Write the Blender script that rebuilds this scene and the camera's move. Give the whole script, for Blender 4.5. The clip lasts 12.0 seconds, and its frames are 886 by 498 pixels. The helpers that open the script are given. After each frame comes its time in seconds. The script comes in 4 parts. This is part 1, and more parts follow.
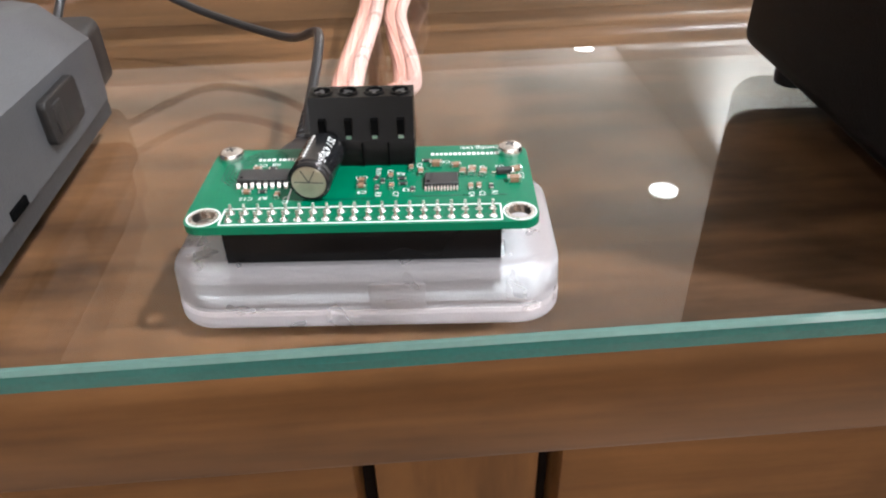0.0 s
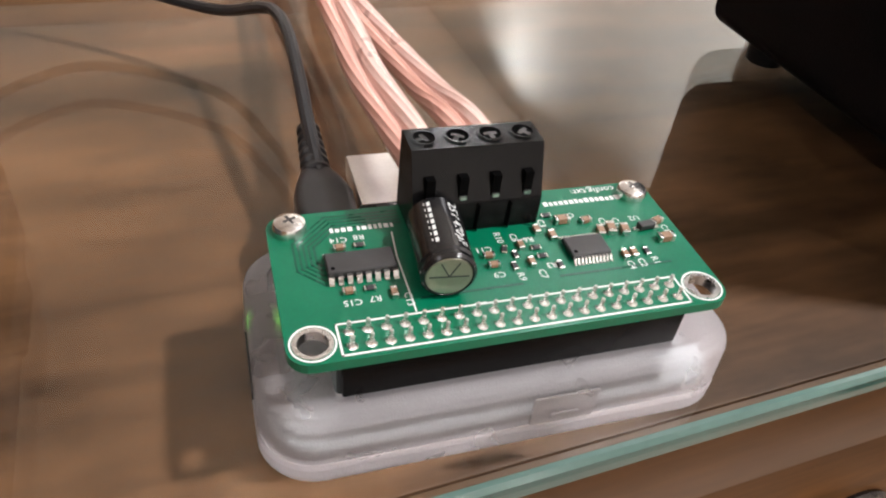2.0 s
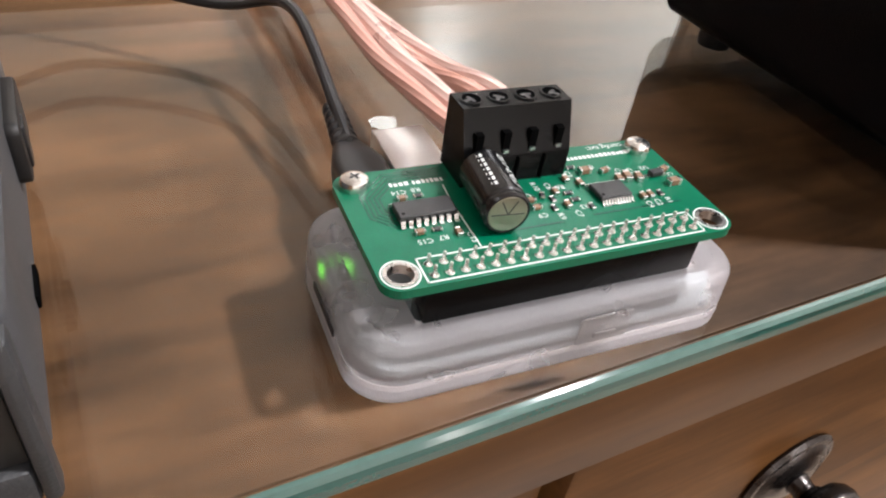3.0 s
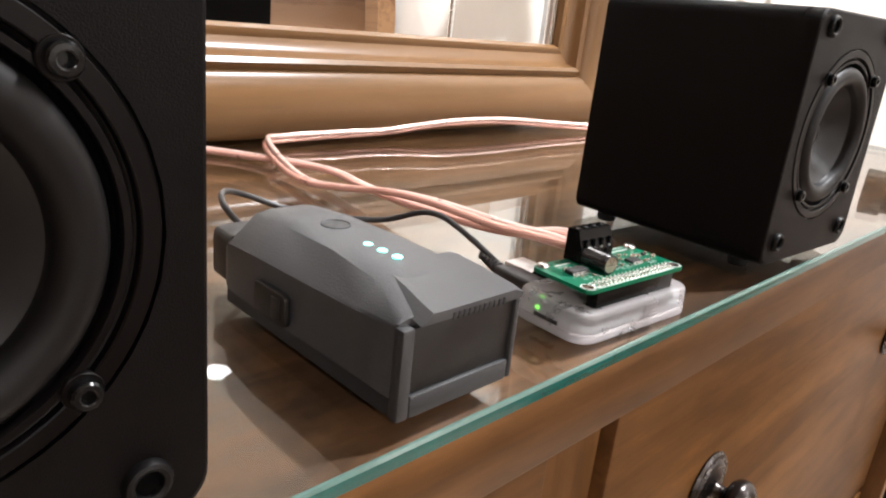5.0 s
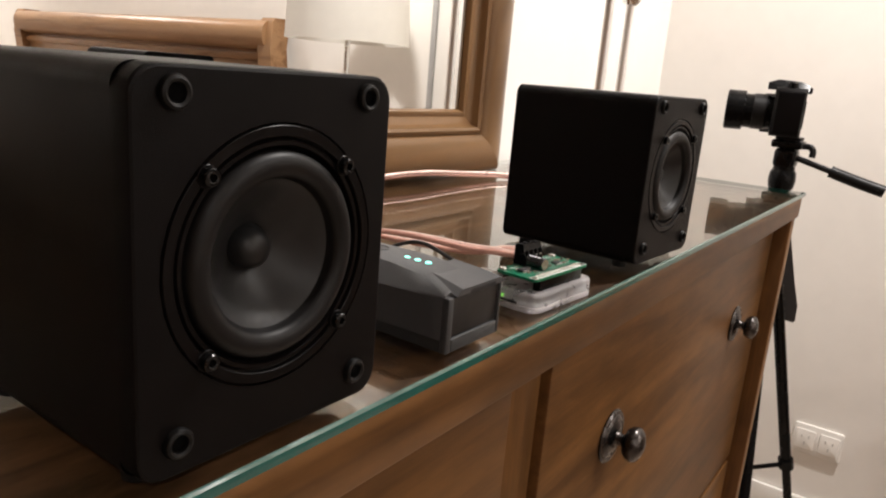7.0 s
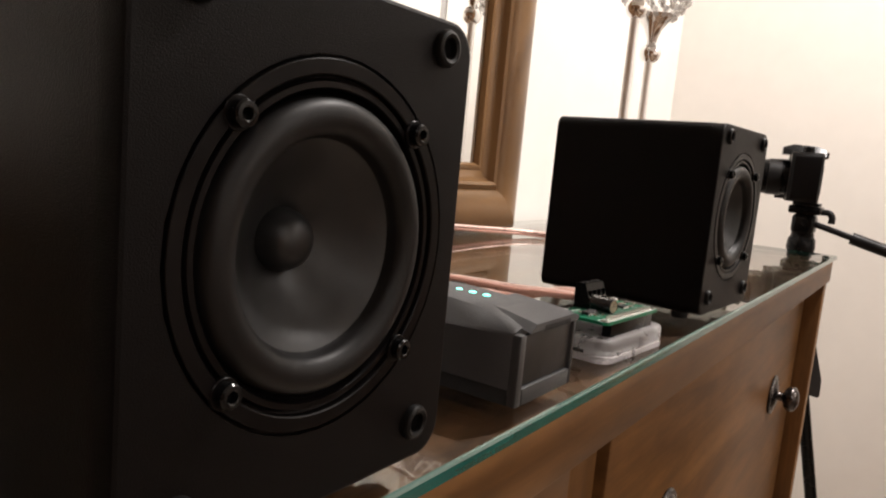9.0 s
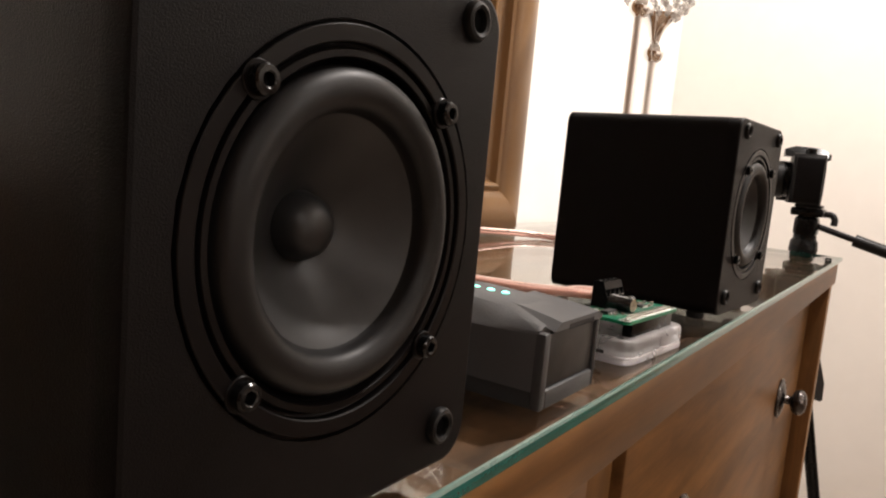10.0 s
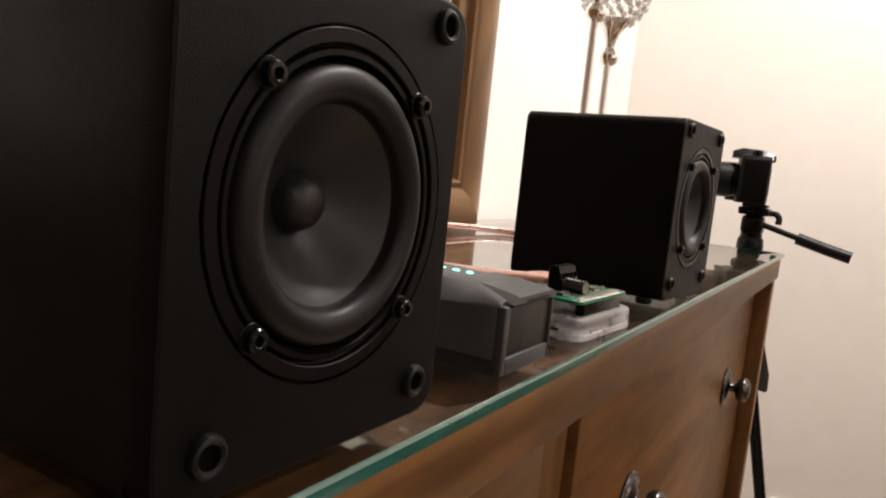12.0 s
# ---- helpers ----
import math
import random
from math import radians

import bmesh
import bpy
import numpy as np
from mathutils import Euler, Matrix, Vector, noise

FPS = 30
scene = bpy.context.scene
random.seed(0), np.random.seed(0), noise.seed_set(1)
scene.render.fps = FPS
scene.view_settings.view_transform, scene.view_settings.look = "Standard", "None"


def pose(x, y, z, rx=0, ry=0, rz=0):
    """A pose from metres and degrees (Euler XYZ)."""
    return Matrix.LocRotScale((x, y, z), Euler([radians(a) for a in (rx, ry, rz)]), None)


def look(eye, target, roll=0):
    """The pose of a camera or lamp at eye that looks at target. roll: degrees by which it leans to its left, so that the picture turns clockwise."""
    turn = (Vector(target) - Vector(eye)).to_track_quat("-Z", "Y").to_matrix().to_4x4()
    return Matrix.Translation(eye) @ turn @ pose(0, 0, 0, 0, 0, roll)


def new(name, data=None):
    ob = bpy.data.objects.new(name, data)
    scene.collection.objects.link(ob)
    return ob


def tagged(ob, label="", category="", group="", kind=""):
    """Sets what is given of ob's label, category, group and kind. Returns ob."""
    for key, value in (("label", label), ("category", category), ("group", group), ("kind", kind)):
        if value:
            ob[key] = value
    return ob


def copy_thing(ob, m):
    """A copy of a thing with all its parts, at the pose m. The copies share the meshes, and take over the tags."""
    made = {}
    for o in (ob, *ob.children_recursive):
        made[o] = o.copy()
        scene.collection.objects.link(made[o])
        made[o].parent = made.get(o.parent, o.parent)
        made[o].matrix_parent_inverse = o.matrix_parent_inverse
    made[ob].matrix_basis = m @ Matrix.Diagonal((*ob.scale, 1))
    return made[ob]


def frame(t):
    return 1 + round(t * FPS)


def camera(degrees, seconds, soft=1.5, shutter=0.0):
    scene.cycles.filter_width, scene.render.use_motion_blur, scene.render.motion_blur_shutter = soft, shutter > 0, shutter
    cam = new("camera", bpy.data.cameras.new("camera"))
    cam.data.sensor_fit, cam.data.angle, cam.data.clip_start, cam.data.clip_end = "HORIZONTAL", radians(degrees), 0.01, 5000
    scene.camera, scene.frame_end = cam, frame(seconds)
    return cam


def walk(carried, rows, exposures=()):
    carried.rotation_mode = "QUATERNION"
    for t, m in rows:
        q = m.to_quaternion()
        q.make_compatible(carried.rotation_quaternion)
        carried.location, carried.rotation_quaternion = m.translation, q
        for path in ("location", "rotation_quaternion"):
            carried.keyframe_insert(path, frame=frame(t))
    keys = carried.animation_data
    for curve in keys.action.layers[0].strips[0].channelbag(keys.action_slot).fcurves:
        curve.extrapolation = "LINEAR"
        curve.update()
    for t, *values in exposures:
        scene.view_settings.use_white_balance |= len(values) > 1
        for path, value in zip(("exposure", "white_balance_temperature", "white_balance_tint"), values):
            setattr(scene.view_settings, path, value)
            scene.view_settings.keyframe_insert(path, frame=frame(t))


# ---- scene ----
cam = camera(63.93, 12.0, 2.1)
PATH = [
    (0, (0.00751, -0.09749, 0.09053), (0.1028, 1.5317, -1.0656), -1.59),
    (0.5, (-0.02833, -0.07656, 0.08524), (0.3702, 1.4488, -1.1454), 0.80),
    (1, (-0.03372, -0.05563, 0.08645), (0.4420, 1.4145, -1.1833), 2.41),
    (1.5, (-0.03615, -0.04895, 0.09299), (0.5750, 1.3561, -1.1925), 6.16),
    (2, (-0.04158, -0.04498, 0.09078), (0.6049, 1.3262, -1.2138), 7.44),
    (2.5, (-0.04478, -0.04474, 0.09071), (0.6437, 1.3059, -1.2138), 8.19),
    (3, (-0.06630, -0.05332, 0.08993), (0.7611, 1.2592, -1.1721), 8.97),
    (3.2, (-0.07957, -0.05970, 0.09204), (0.7853, 1.2584, -1.1387), 8.04),
    (4.8, (-0.22188, -0.12151, 0.11098), (1.0545, 1.2526, -0.5836), 5.39),
    (5, (-0.24973, -0.11863, 0.11405), (1.1179, 1.1955, -0.5205), 6.11),
    (5.2, (-0.26915, -0.12469, 0.11894), (1.1566, 1.1398, -0.4880), 7.27),
    (5.5, (-0.30055, -0.13763, 0.12386), (1.2212, 1.0455, -0.4093), 5.85),
    (6, (-0.35063, -0.16016, 0.13188), (1.2481, 0.9344, -0.3640), 5.41),
    (6.5, (-0.39567, -0.16839, 0.13421), (1.2064, 0.9304, -0.3412), 5.14),
    (6.7, (-0.40310, -0.17553, 0.13813), (1.1913, 0.9311, -0.3451), 4.74),
    (8.3, (-0.40036, -0.14075, 0.10555), (1.2565, 0.9239, -0.2427), 5.17),
    (8.5, (-0.38256, -0.13184, 0.09923), (1.2841, 0.9281, -0.2153), 4.82),
    (9, (-0.36655, -0.11363, 0.09626), (1.2690, 1.0073, -0.1658), 5.27),
    (9.5, (-0.35538, -0.10181, 0.08666), (1.2853, 1.0104, -0.1803), 4.98),
    (10, (-0.35937, -0.09846, 0.08928), (1.2846, 1.0136, -0.1569), 5.20),
    (10.5, (-0.36889, -0.10658, 0.09165), (1.2893, 0.9881, -0.1365), 5.24),
    (11, (-0.37774, -0.10692, 0.09128), (1.2982, 0.9602, -0.1379), 5.31),
    (11.5, (-0.38214, -0.11016, 0.08783), (1.3169, 0.9196, -0.1416), 5.71),
    (12, (-0.38487, -0.11131, 0.08504), (1.3202, 0.9070, -0.1507), 5.80),
]
EXPOSURES = [(0, 0.78, 5700, 9), (0.5, 0.62, 5750, 10), (1.0, 0.52, 5850, 11), (1.5, 0.50, 6000, 12), (2.5, 0.24, 6100, 13), (3.2, 0.60, 5900, 11), (4.8, 0.88, 5950, 10), (5.0, 0.88, 5950, 10), (5.5, 0.82, 6150, 11),
             (6.0, 0.38, 6250, 11), (6.5, 0.17, 6350, 11), (8.3, 0.0, 6450, 11), (9.5, 0.10, 6600, 13), (10.0, 0.24, 6650, 13), (10.5, 0.20, 6650, 13), (11.0, 0.10, 6650, 13), (12, 0.04, 6650, 13)]
walk(cam, [(t, look(eye, target, roll)) for t, eye, target, roll in PATH], EXPOSURES)

# ---------- light ----------
world = bpy.data.worlds.new("room_world")
scene.world = world
world.use_nodes = True
wbg = world.node_tree.nodes["Background"]
wbg.inputs[0].default_value = (1.0, 0.9, 0.78, 1)
wbg.inputs[1].default_value = 0.02

FLOOR_Z, CEIL_Z = -0.93, 1.62
WALL_R, WALL_L, WALL_B, WALL_F = 1.50, -2.6, 0.49, -4.6
# ceiling downlights: x, y, watts; last two are added fill, no fitting known there
LAMPS = [(1.20, -1.87, 15), (1.28, -3.75, 44), (-1.55, -3.95, 46), (0.98, -0.36, 34), (-1.60, -1.9, 14)]
for lx, ly, watts in LAMPS:
    ld = bpy.data.lights.new("downlight", "AREA")
    ld.shape, ld.size, ld.energy, ld.color, ld.spread = "DISK", 0.13, watts, (1.0, 0.945, 0.895), radians(150)
    lo = new("downlight_or_fill_bulb", ld)
    lo.matrix_world = pose(lx, ly, CEIL_Z - 0.012)


# ---------- mesh helpers ----------
def thing(name, m=Matrix(), label="", category="", group="", kind=""):
    ob = new(name)
    ob.empty_display_size = 0.02
    ob.matrix_world = m
    return tagged(ob, label, category, group, kind)


def mesh_of(name, bm, mats, smooth=True):
    me = bpy.data.meshes.new(name)
    bmesh.ops.recalc_face_normals(bm, faces=bm.faces)
    bm.to_mesh(me)
    bm.free()
    for m in (mats if isinstance(mats, (list, tuple)) else [mats]):
        me.materials.append(m)
    if smooth:
        me.polygons.foreach_set("use_smooth", [True] * len(me.polygons))
        me.set_sharp_from_angle(angle=radians(32))
    return me


def part(name, bm, mats, parent, label="", m=None, smooth=True):
    ob = new(name, mesh_of(name, bm, mats, smooth))
    ob.parent = parent
    if m is not None:
        ob.matrix_local = m
    return tagged(ob, label)


def solo(name, bm, mats, m=Matrix(), label="", category="", group="", kind="", smooth=True):
    ob = new(name, mesh_of(name, bm, mats, smooth))
    ob.matrix_world = m
    return tagged(ob, label, category, group, kind)


def box(x0, x1, y0, y1, z0, z1, bevel=0.0, seg=2, bm=None):
    out = bm or bmesh.new()
    tmp = bmesh.new()
    bmesh.ops.create_cube(tmp, size=1)
    for v in tmp.verts:
        v.co = Vector(((x0 + x1) / 2 + v.co.x * (x1 - x0), (y0 + y1) / 2 + v.co.y * (y1 - y0), (z0 + z1) / 2 + v.co.z * (z1 - z0)))
    if bevel:
        bmesh.ops.bevel(tmp, geom=list(tmp.edges), offset=bevel, segments=seg, profile=0.5, affect="EDGES")
    join(out, tmp)
    return out


def join(out, tmp, m=None):
    if m is not None:
        bmesh.ops.transform(tmp, matrix=m, verts=tmp.verts)
    vs = {v: out.verts.new(v.co) for v in tmp.verts}
    for f in tmp.faces:
        nf = out.faces.new([vs[v] for v in f.verts])
        nf.material_index = f.material_index
    tmp.free()
    return out


def lathe(profile, seg=32, m=None, bm=None, closed_ends=True):
    """Turned body round z; profile is a list of (radius, z)."""
    out = bm or bmesh.new()
    tmp = bmesh.new()
    rings = []
    for r, z in profile:
        if r < 1e-6:
            rings.append([tmp.verts.new((0, 0, z))])
        else:
            rings.append([tmp.verts.new((r * math.cos(2 * math.pi * i / seg), r * math.sin(2 * math.pi * i / seg), z)) for i in range(seg)])
    for a, b in zip(rings, rings[1:]):
        for i in range(seg):
            j = (i + 1) % seg
            if len(a) == 1 and len(b) == 1:
                continue
            if len(a) == 1:
                tmp.faces.new((a[0], b[i], b[j]))
            elif len(b) == 1:
                tmp.faces.new((a[i], b[0], a[j]))
            else:
                tmp.faces.new((a[i], b[i], b[j], a[j]))
    if closed_ends:
        for ring in (rings[0], rings[-1]):
            if len(ring) > 2:
                tmp.faces.new(ring)
    return join(out, tmp, m)


def round_rect(w, h, r, n=6):
    """Outline of a rectangle with round corners, centred, counter-clockwise."""
    pts = []
    for cx, cy, a0 in ((w / 2 - r, h / 2 - r, 0), (-w / 2 + r, h / 2 - r, 90), (-w / 2 + r, -h / 2 + r, 180), (w / 2 - r, -h / 2 + r, 270)):
        for i in range(n + 1):
            a = radians(a0 + 90 * i / n)
            pts.append((cx + r * math.cos(a), cy + r * math.sin(a)))
    return pts


def loft(sections, bm=None, m=None, cap=True):
    """Skin between closed outlines of equal length, each a list of 3D points."""
    out = bm or bmesh.new()
    tmp = bmesh.new()
    rings = [[tmp.verts.new(p) for p in s] for s in sections]
    n = len(rings[0])
    for a, b in zip(rings, rings[1:]):
        for i in range(n):
            j = (i + 1) % n
            tmp.faces.new((a[i], a[j], b[j], b[i]))
    if cap:
        tmp.faces.new(rings[0][::-1])
        tmp.faces.new(rings[-1])
    return join(out, tmp, m)


def slab(w, h, r, z0, z1, soft=0.0, n=6, bm=None, m=None):
    """Rounded-corner plate in xy with its rims softened."""
    if soft:
        steps = [(z0, soft), (z0 + soft * 0.3, soft * 0.3), (z0 + soft, 0), (z1 - soft, 0), (z1 - soft * 0.3, soft * 0.3), (z1, soft)]
    else:
        steps = [(z0, 0), (z1, 0)]
    return loft([[(x, y, z) for x, y in round_rect(w - 2 * d, h - 2 * d, max(r - d, 0.0001), n)] for z, d in steps], bm, m)


def smooth_path(pts, per=8):
    pts = [Vector(p) for p in pts]
    ext = [pts[0] * 2 - pts[1]] + pts + [pts[-1] * 2 - pts[-2]]
    out = []
    for i in range(1, len(ext) - 2):
        p0, p1, p2, p3 = ext[i - 1:i + 3]
        for k in range(per):
            t = k / per
            out.append(0.5 * (2 * p1 + (p2 - p0) * t + (2 * p0 - 5 * p1 + 4 * p2 - p3) * t * t + (3 * p1 - p0 - 3 * p2 + p3) * t ** 3))
    out.append(pts[-1])
    return out


def sweep(pts, r, seg=10, bm=None, per=8, shape=None):
    """A round (or shaped) tube along a smooth path."""
    path = smooth_path(pts, per)
    shape = shape or [(r * math.cos(2 * math.pi * i / seg), r * math.sin(2 * math.pi * i / seg)) for i in range(seg)]
    secs = []
    for i, p in enumerate(path):
        d = (path[min(i + 1, len(path) - 1)] - path[max(i - 1, 0)]).normalized()
        side = d.cross(Vector((0, 0, 1)))
        side = side.normalized() if side.length > 1e-4 else Vector((1, 0, 0))
        up = side.cross(d)
        secs.append([tuple(p + side * a + up * b) for a, b in shape])
    return loft(secs, bm)


def quad_open(outer, inner, z0, z1, bm=None, m=None):
    """A flat ring between two outlines of equal length, with thickness."""
    out = bm or bmesh.new()
    tmp = bmesh.new()
    n = len(outer)
    v = [[tmp.verts.new((x, y, z)) for x, y in o] for o, z in ((outer, z0), (outer, z1), (inner, z1), (inner, z0))]
    for a, b in ((0, 1), (1, 2), (2, 3), (3, 0)):
        for i in range(n):
            j = (i + 1) % n
            tmp.faces.new((v[a][i], v[a][j], v[b][j], v[b][i]))
    return join(out, tmp, m)


# ---------- materials ----------
def mat(name, color, rough=0.5, metal=0.0, grain=None, bump=0.0, bump_scale=200.0, var=0.12, var_scale=8.0, **extra):
    """Plain surface with two scales of tone variation and fine relief."""
    m = bpy.data.materials.new(name)
    m.use_nodes = True
    nt = m.node_tree
    b = nt.nodes["Principled BSDF"]
    b.inputs["Roughness"].default_value, b.inputs["Metallic"].default_value = rough, metal
    for key, value in extra.items():
        b.inputs[key.replace("_", " ")].default_value = value
    co = nt.nodes.new("ShaderNodeTexCoord")
    n1, n2 = nt.nodes.new("ShaderNodeTexNoise"), nt.nodes.new("ShaderNodeTexNoise")
    n1.inputs["Scale"].default_value, n2.inputs["Scale"].default_value = var_scale, var_scale * 14
    n2.inputs["Detail"].default_value = 4
    for n in (n1, n2):
        nt.links.new(co.outputs["Object"], n.inputs["Vector"])
    mix = nt.nodes.new("ShaderNodeMath")
    mix.operation = "ADD"
    nt.links.new(n1.outputs["Fac"], mix.inputs[0])
    nt.links.new(n2.outputs["Fac"], mix.inputs[1])
    ramp = nt.nodes.new("ShaderNodeMapRange")
    ramp.inputs["From Min"].default_value, ramp.inputs["From Max"].default_value = 0.6, 1.4
    ramp.inputs["To Min"].default_value, ramp.inputs["To Max"].default_value = 1 - var, 1 + var
    nt.links.new(mix.outputs[0], ramp.inputs["Value"])
    mul = nt.nodes.new("ShaderNodeVectorMath")
    mul.operation = "SCALE"
    mul.inputs[0].default_value = color
    nt.links.new(ramp.outputs[0], mul.inputs["Scale"])
    nt.links.new(mul.outputs[0], b.inputs["Base Color"])
    rr = nt.nodes.new("ShaderNodeMapRange")
    rr.inputs["From Min"].default_value, rr.inputs["From Max"].default_value = 0.3, 0.7
    rr.inputs["To Min"].default_value, rr.inputs["To Max"].default_value = max(rough * 0.85, 0), min(rough * 1.15, 1)
    nt.links.new(n1.outputs["Fac"], rr.inputs["Value"])
    nt.links.new(rr.outputs[0], b.inputs["Roughness"])
    if bump:
        n3 = nt.nodes.new("ShaderNodeTexNoise")
        n3.inputs["Scale"].default_value, n3.inputs["Detail"].default_value = bump_scale, 3
        nt.links.new(co.outputs["Object"], n3.inputs["Vector"])
        bp = nt.nodes.new("ShaderNodeBump")
        bp.inputs["Strength"].default_value, bp.inputs["Distance"].default_value = bump, 0.0006
        nt.links.new(n3.outputs["Fac"], bp.inputs["Height"])
        nt.links.new(bp.outputs[0], b.inputs["Normal"])
    return m


def wood(name, dark, light, axis=0, rough=0.35, scale=1.0, coat=0.0, relief=0.04, mottle=0.0):
    """Stained timber: long streaks along one axis, broad tone shifts, fine pores."""
    m = bpy.data.materials.new(name)
    m.use_nodes = True
    nt = m.node_tree
    b = nt.nodes["Principled BSDF"]
    b.inputs["Roughness"].default_value = rough
    b.inputs["Coat Weight"].default_value = coat
    b.inputs["Coat Roughness"].default_value = 0.2
    b.inputs["Specular IOR Level"].default_value = 0.2
    co, mp = nt.nodes.new("ShaderNodeTexCoord"), nt.nodes.new("ShaderNodeMapping")
    nt.links.new(co.outputs["Object"], mp.inputs["Vector"])
    s = [28 * scale] * 3
    s[axis] = 2.2 * scale
    mp.inputs["Scale"].default_value = s
    grain, broad, pore = (nt.nodes.new("ShaderNodeTexNoise") for _ in range(3))
    grain.inputs["Scale"].default_value, grain.inputs["Detail"].default_value, grain.inputs["Distortion"].default_value = 1.6, 6, 0.8
    broad.inputs["Scale"].default_value, broad.inputs["Detail"].default_value = 0.25, 2
    pore.inputs["Scale"].default_value, pore.inputs["Detail"].default_value = 14, 2
    for n in (grain, broad, pore):
        nt.links.new(mp.outputs[0], n.inputs["Vector"])
    add = nt.nodes.new("ShaderNodeMath")
    add.operation = "MULTIPLY_ADD"
    nt.links.new(grain.outputs["Fac"], add.inputs[0])
    add.inputs[1].default_value = 0.7
    nt.links.new(broad.outputs["Fac"], add.inputs[2])
    ramp = nt.nodes.new("ShaderNodeValToRGB")
    ramp.color_ramp.elements[0].position, ramp.color_ramp.elements[0].color = 0.74, (*dark, 1)
    ramp.color_ramp.elements[1].position, ramp.color_ramp.elements[1].color = 1.10, (*light, 1)
    fleck = nt.nodes.new("ShaderNodeMath")
    fleck.operation = "MULTIPLY_ADD"
    nt.links.new(pore.outputs["Fac"], fleck.inputs[0])
    fleck.inputs[1].default_value = 0.16
    nt.links.new(add.outputs[0], fleck.inputs[2])
    nt.links.new(fleck.outputs[0], ramp.inputs["Fac"])
    nt.links.new(ramp.outputs[0], b.inputs["Base Color"])
    bp = nt.nodes.new("ShaderNodeBump")
    bp.inputs["Strength"].default_value, bp.inputs["Distance"].default_value = relief, 0.0002
    nt.links.new(pore.outputs["Fac"], bp.inputs["Height"])
    if relief:
        nt.links.new(bp.outputs[0], b.inputs["Normal"])
    if mottle:
        # cloudy stain: patches a few centimetres long, with fine short flecks
        patch, shade = nt.nodes.new("ShaderNodeTexNoise"), nt.nodes.new("ShaderNodeMapRange")
        st = nt.nodes.new("ShaderNodeMapping")
        st.inputs["Scale"].default_value = [16 if i == axis else 42 for i in range(3)]
        patch.inputs["Scale"].default_value, patch.inputs["Detail"].default_value, patch.inputs["Roughness"].default_value = 1.0, 8, 0.62
        shade.inputs["From Min"].default_value, shade.inputs["From Max"].default_value = 0.3, 0.7
        shade.inputs["To Min"].default_value, shade.inputs["To Max"].default_value = 1 - mottle, 1 + mottle
        mul = nt.nodes.new("ShaderNodeVectorMath")
        mul.operation = "SCALE"
        nt.links.new(co.outputs["Object"], st.inputs["Vector"])
        nt.links.new(st.outputs[0], patch.inputs["Vector"])
        nt.links.new(patch.outputs["Fac"], shade.inputs["Value"])
        nt.links.new(ramp.outputs[0], mul.inputs[0])
        nt.links.new(shade.outputs[0], mul.inputs["Scale"])
        nt.links.new(mul.outputs[0], b.inputs["Base Color"])
    return m


M_WALL = mat("cream_wall_paint", (0.80, 0.765, 0.715), 0.7, var=0.03, var_scale=1.5, bump=0.15, bump_scale=300)
M_WALL_BACK = mat("white_wall_paint", (0.84, 0.82, 0.78), 0.7, var=0.02, var_scale=1.5, bump=0.15, bump_scale=300)
# Dark brown invented for the unseen left wall, to cut bounced light.
M_WALL_DIM = wood("dim_unseen_wall", (0.10, 0.05, 0.022), (0.19, 0.10, 0.05), 2, 0.5)
M_CEIL = mat("ceiling_paint", (0.85, 0.83, 0.80), 0.8, var=0.02, var_scale=1.5)
# Floor is out of view; its brown is picked for the bounce it gives.
M_FLOOR = mat("brown_bounce_floor", (0.40, 0.32, 0.25), 0.4, var=0.06, var_scale=2)
M_WOOD = wood("dresser_wood", (0.066, 0.0288, 0.0085), (0.130, 0.0590, 0.0176), 0, 0.44, coat=0.04, mottle=0.22)
M_WOOD_TOP = wood("dresser_top_wood", (0.046, 0.0208, 0.0092), (0.142, 0.0675, 0.0305), 0, 0.5, relief=0.0, mottle=0.62)
M_WOOD_V = wood("dresser_wood_upright", (0.066, 0.0288, 0.0085), (0.130, 0.0590, 0.0176), 2, 0.44, coat=0.04, mottle=0.22)
M_BED = wood("bed_wood", (0.16, 0.08, 0.035), (0.30, 0.17, 0.085), 1, 0.35)
# Near-black that paints shade into the drawer gaps; also covers the hidden backs.
M_DARKGAP = mat("dark_gap_shade", (0.007, 0.004, 0.0025), 0.8, Specular_IOR_Level=0.1)


def sheet_glass(name, tint):
    """Flat clear glass: lets light through with a faint tint and mirrors more towards grazing angles."""
    m = bpy.data.materials.new(name)
    m.use_nodes = True
    nt = m.node_tree
    nt.nodes.remove(nt.nodes["Principled BSDF"])
    clear, gloss, mix = nt.nodes.new("ShaderNodeBsdfTransparent"), nt.nodes.new("ShaderNodeBsdfGlossy"), nt.nodes.new("ShaderNodeMixShader")
    clear.inputs["Color"].default_value = (*tint, 1)
    gloss.inputs["Roughness"].default_value = 0.0
    facing, power, rise = nt.nodes.new("ShaderNodeLayerWeight"), nt.nodes.new("ShaderNodeMath"), nt.nodes.new("ShaderNodeMath")
    facing.inputs["Blend"].default_value = 0.5
    power.operation, power.inputs[1].default_value = "POWER", 5.0
    rise.operation, rise.inputs[1].default_value, rise.inputs[2].default_value = "MULTIPLY_ADD", 0.955, 0.045
    nt.links.new(facing.outputs["Facing"], power.inputs[0])
    nt.links.new(power.outputs[0], rise.inputs[0])
    nt.links.new(rise.outputs[0], mix.inputs["Fac"])
    nt.links.new(clear.outputs[0], mix.inputs[1])
    nt.links.new(gloss.outputs[0], mix.inputs[2])
    nt.links.new(mix.outputs[0], nt.nodes["Material Output"].inputs["Surface"])
    return m


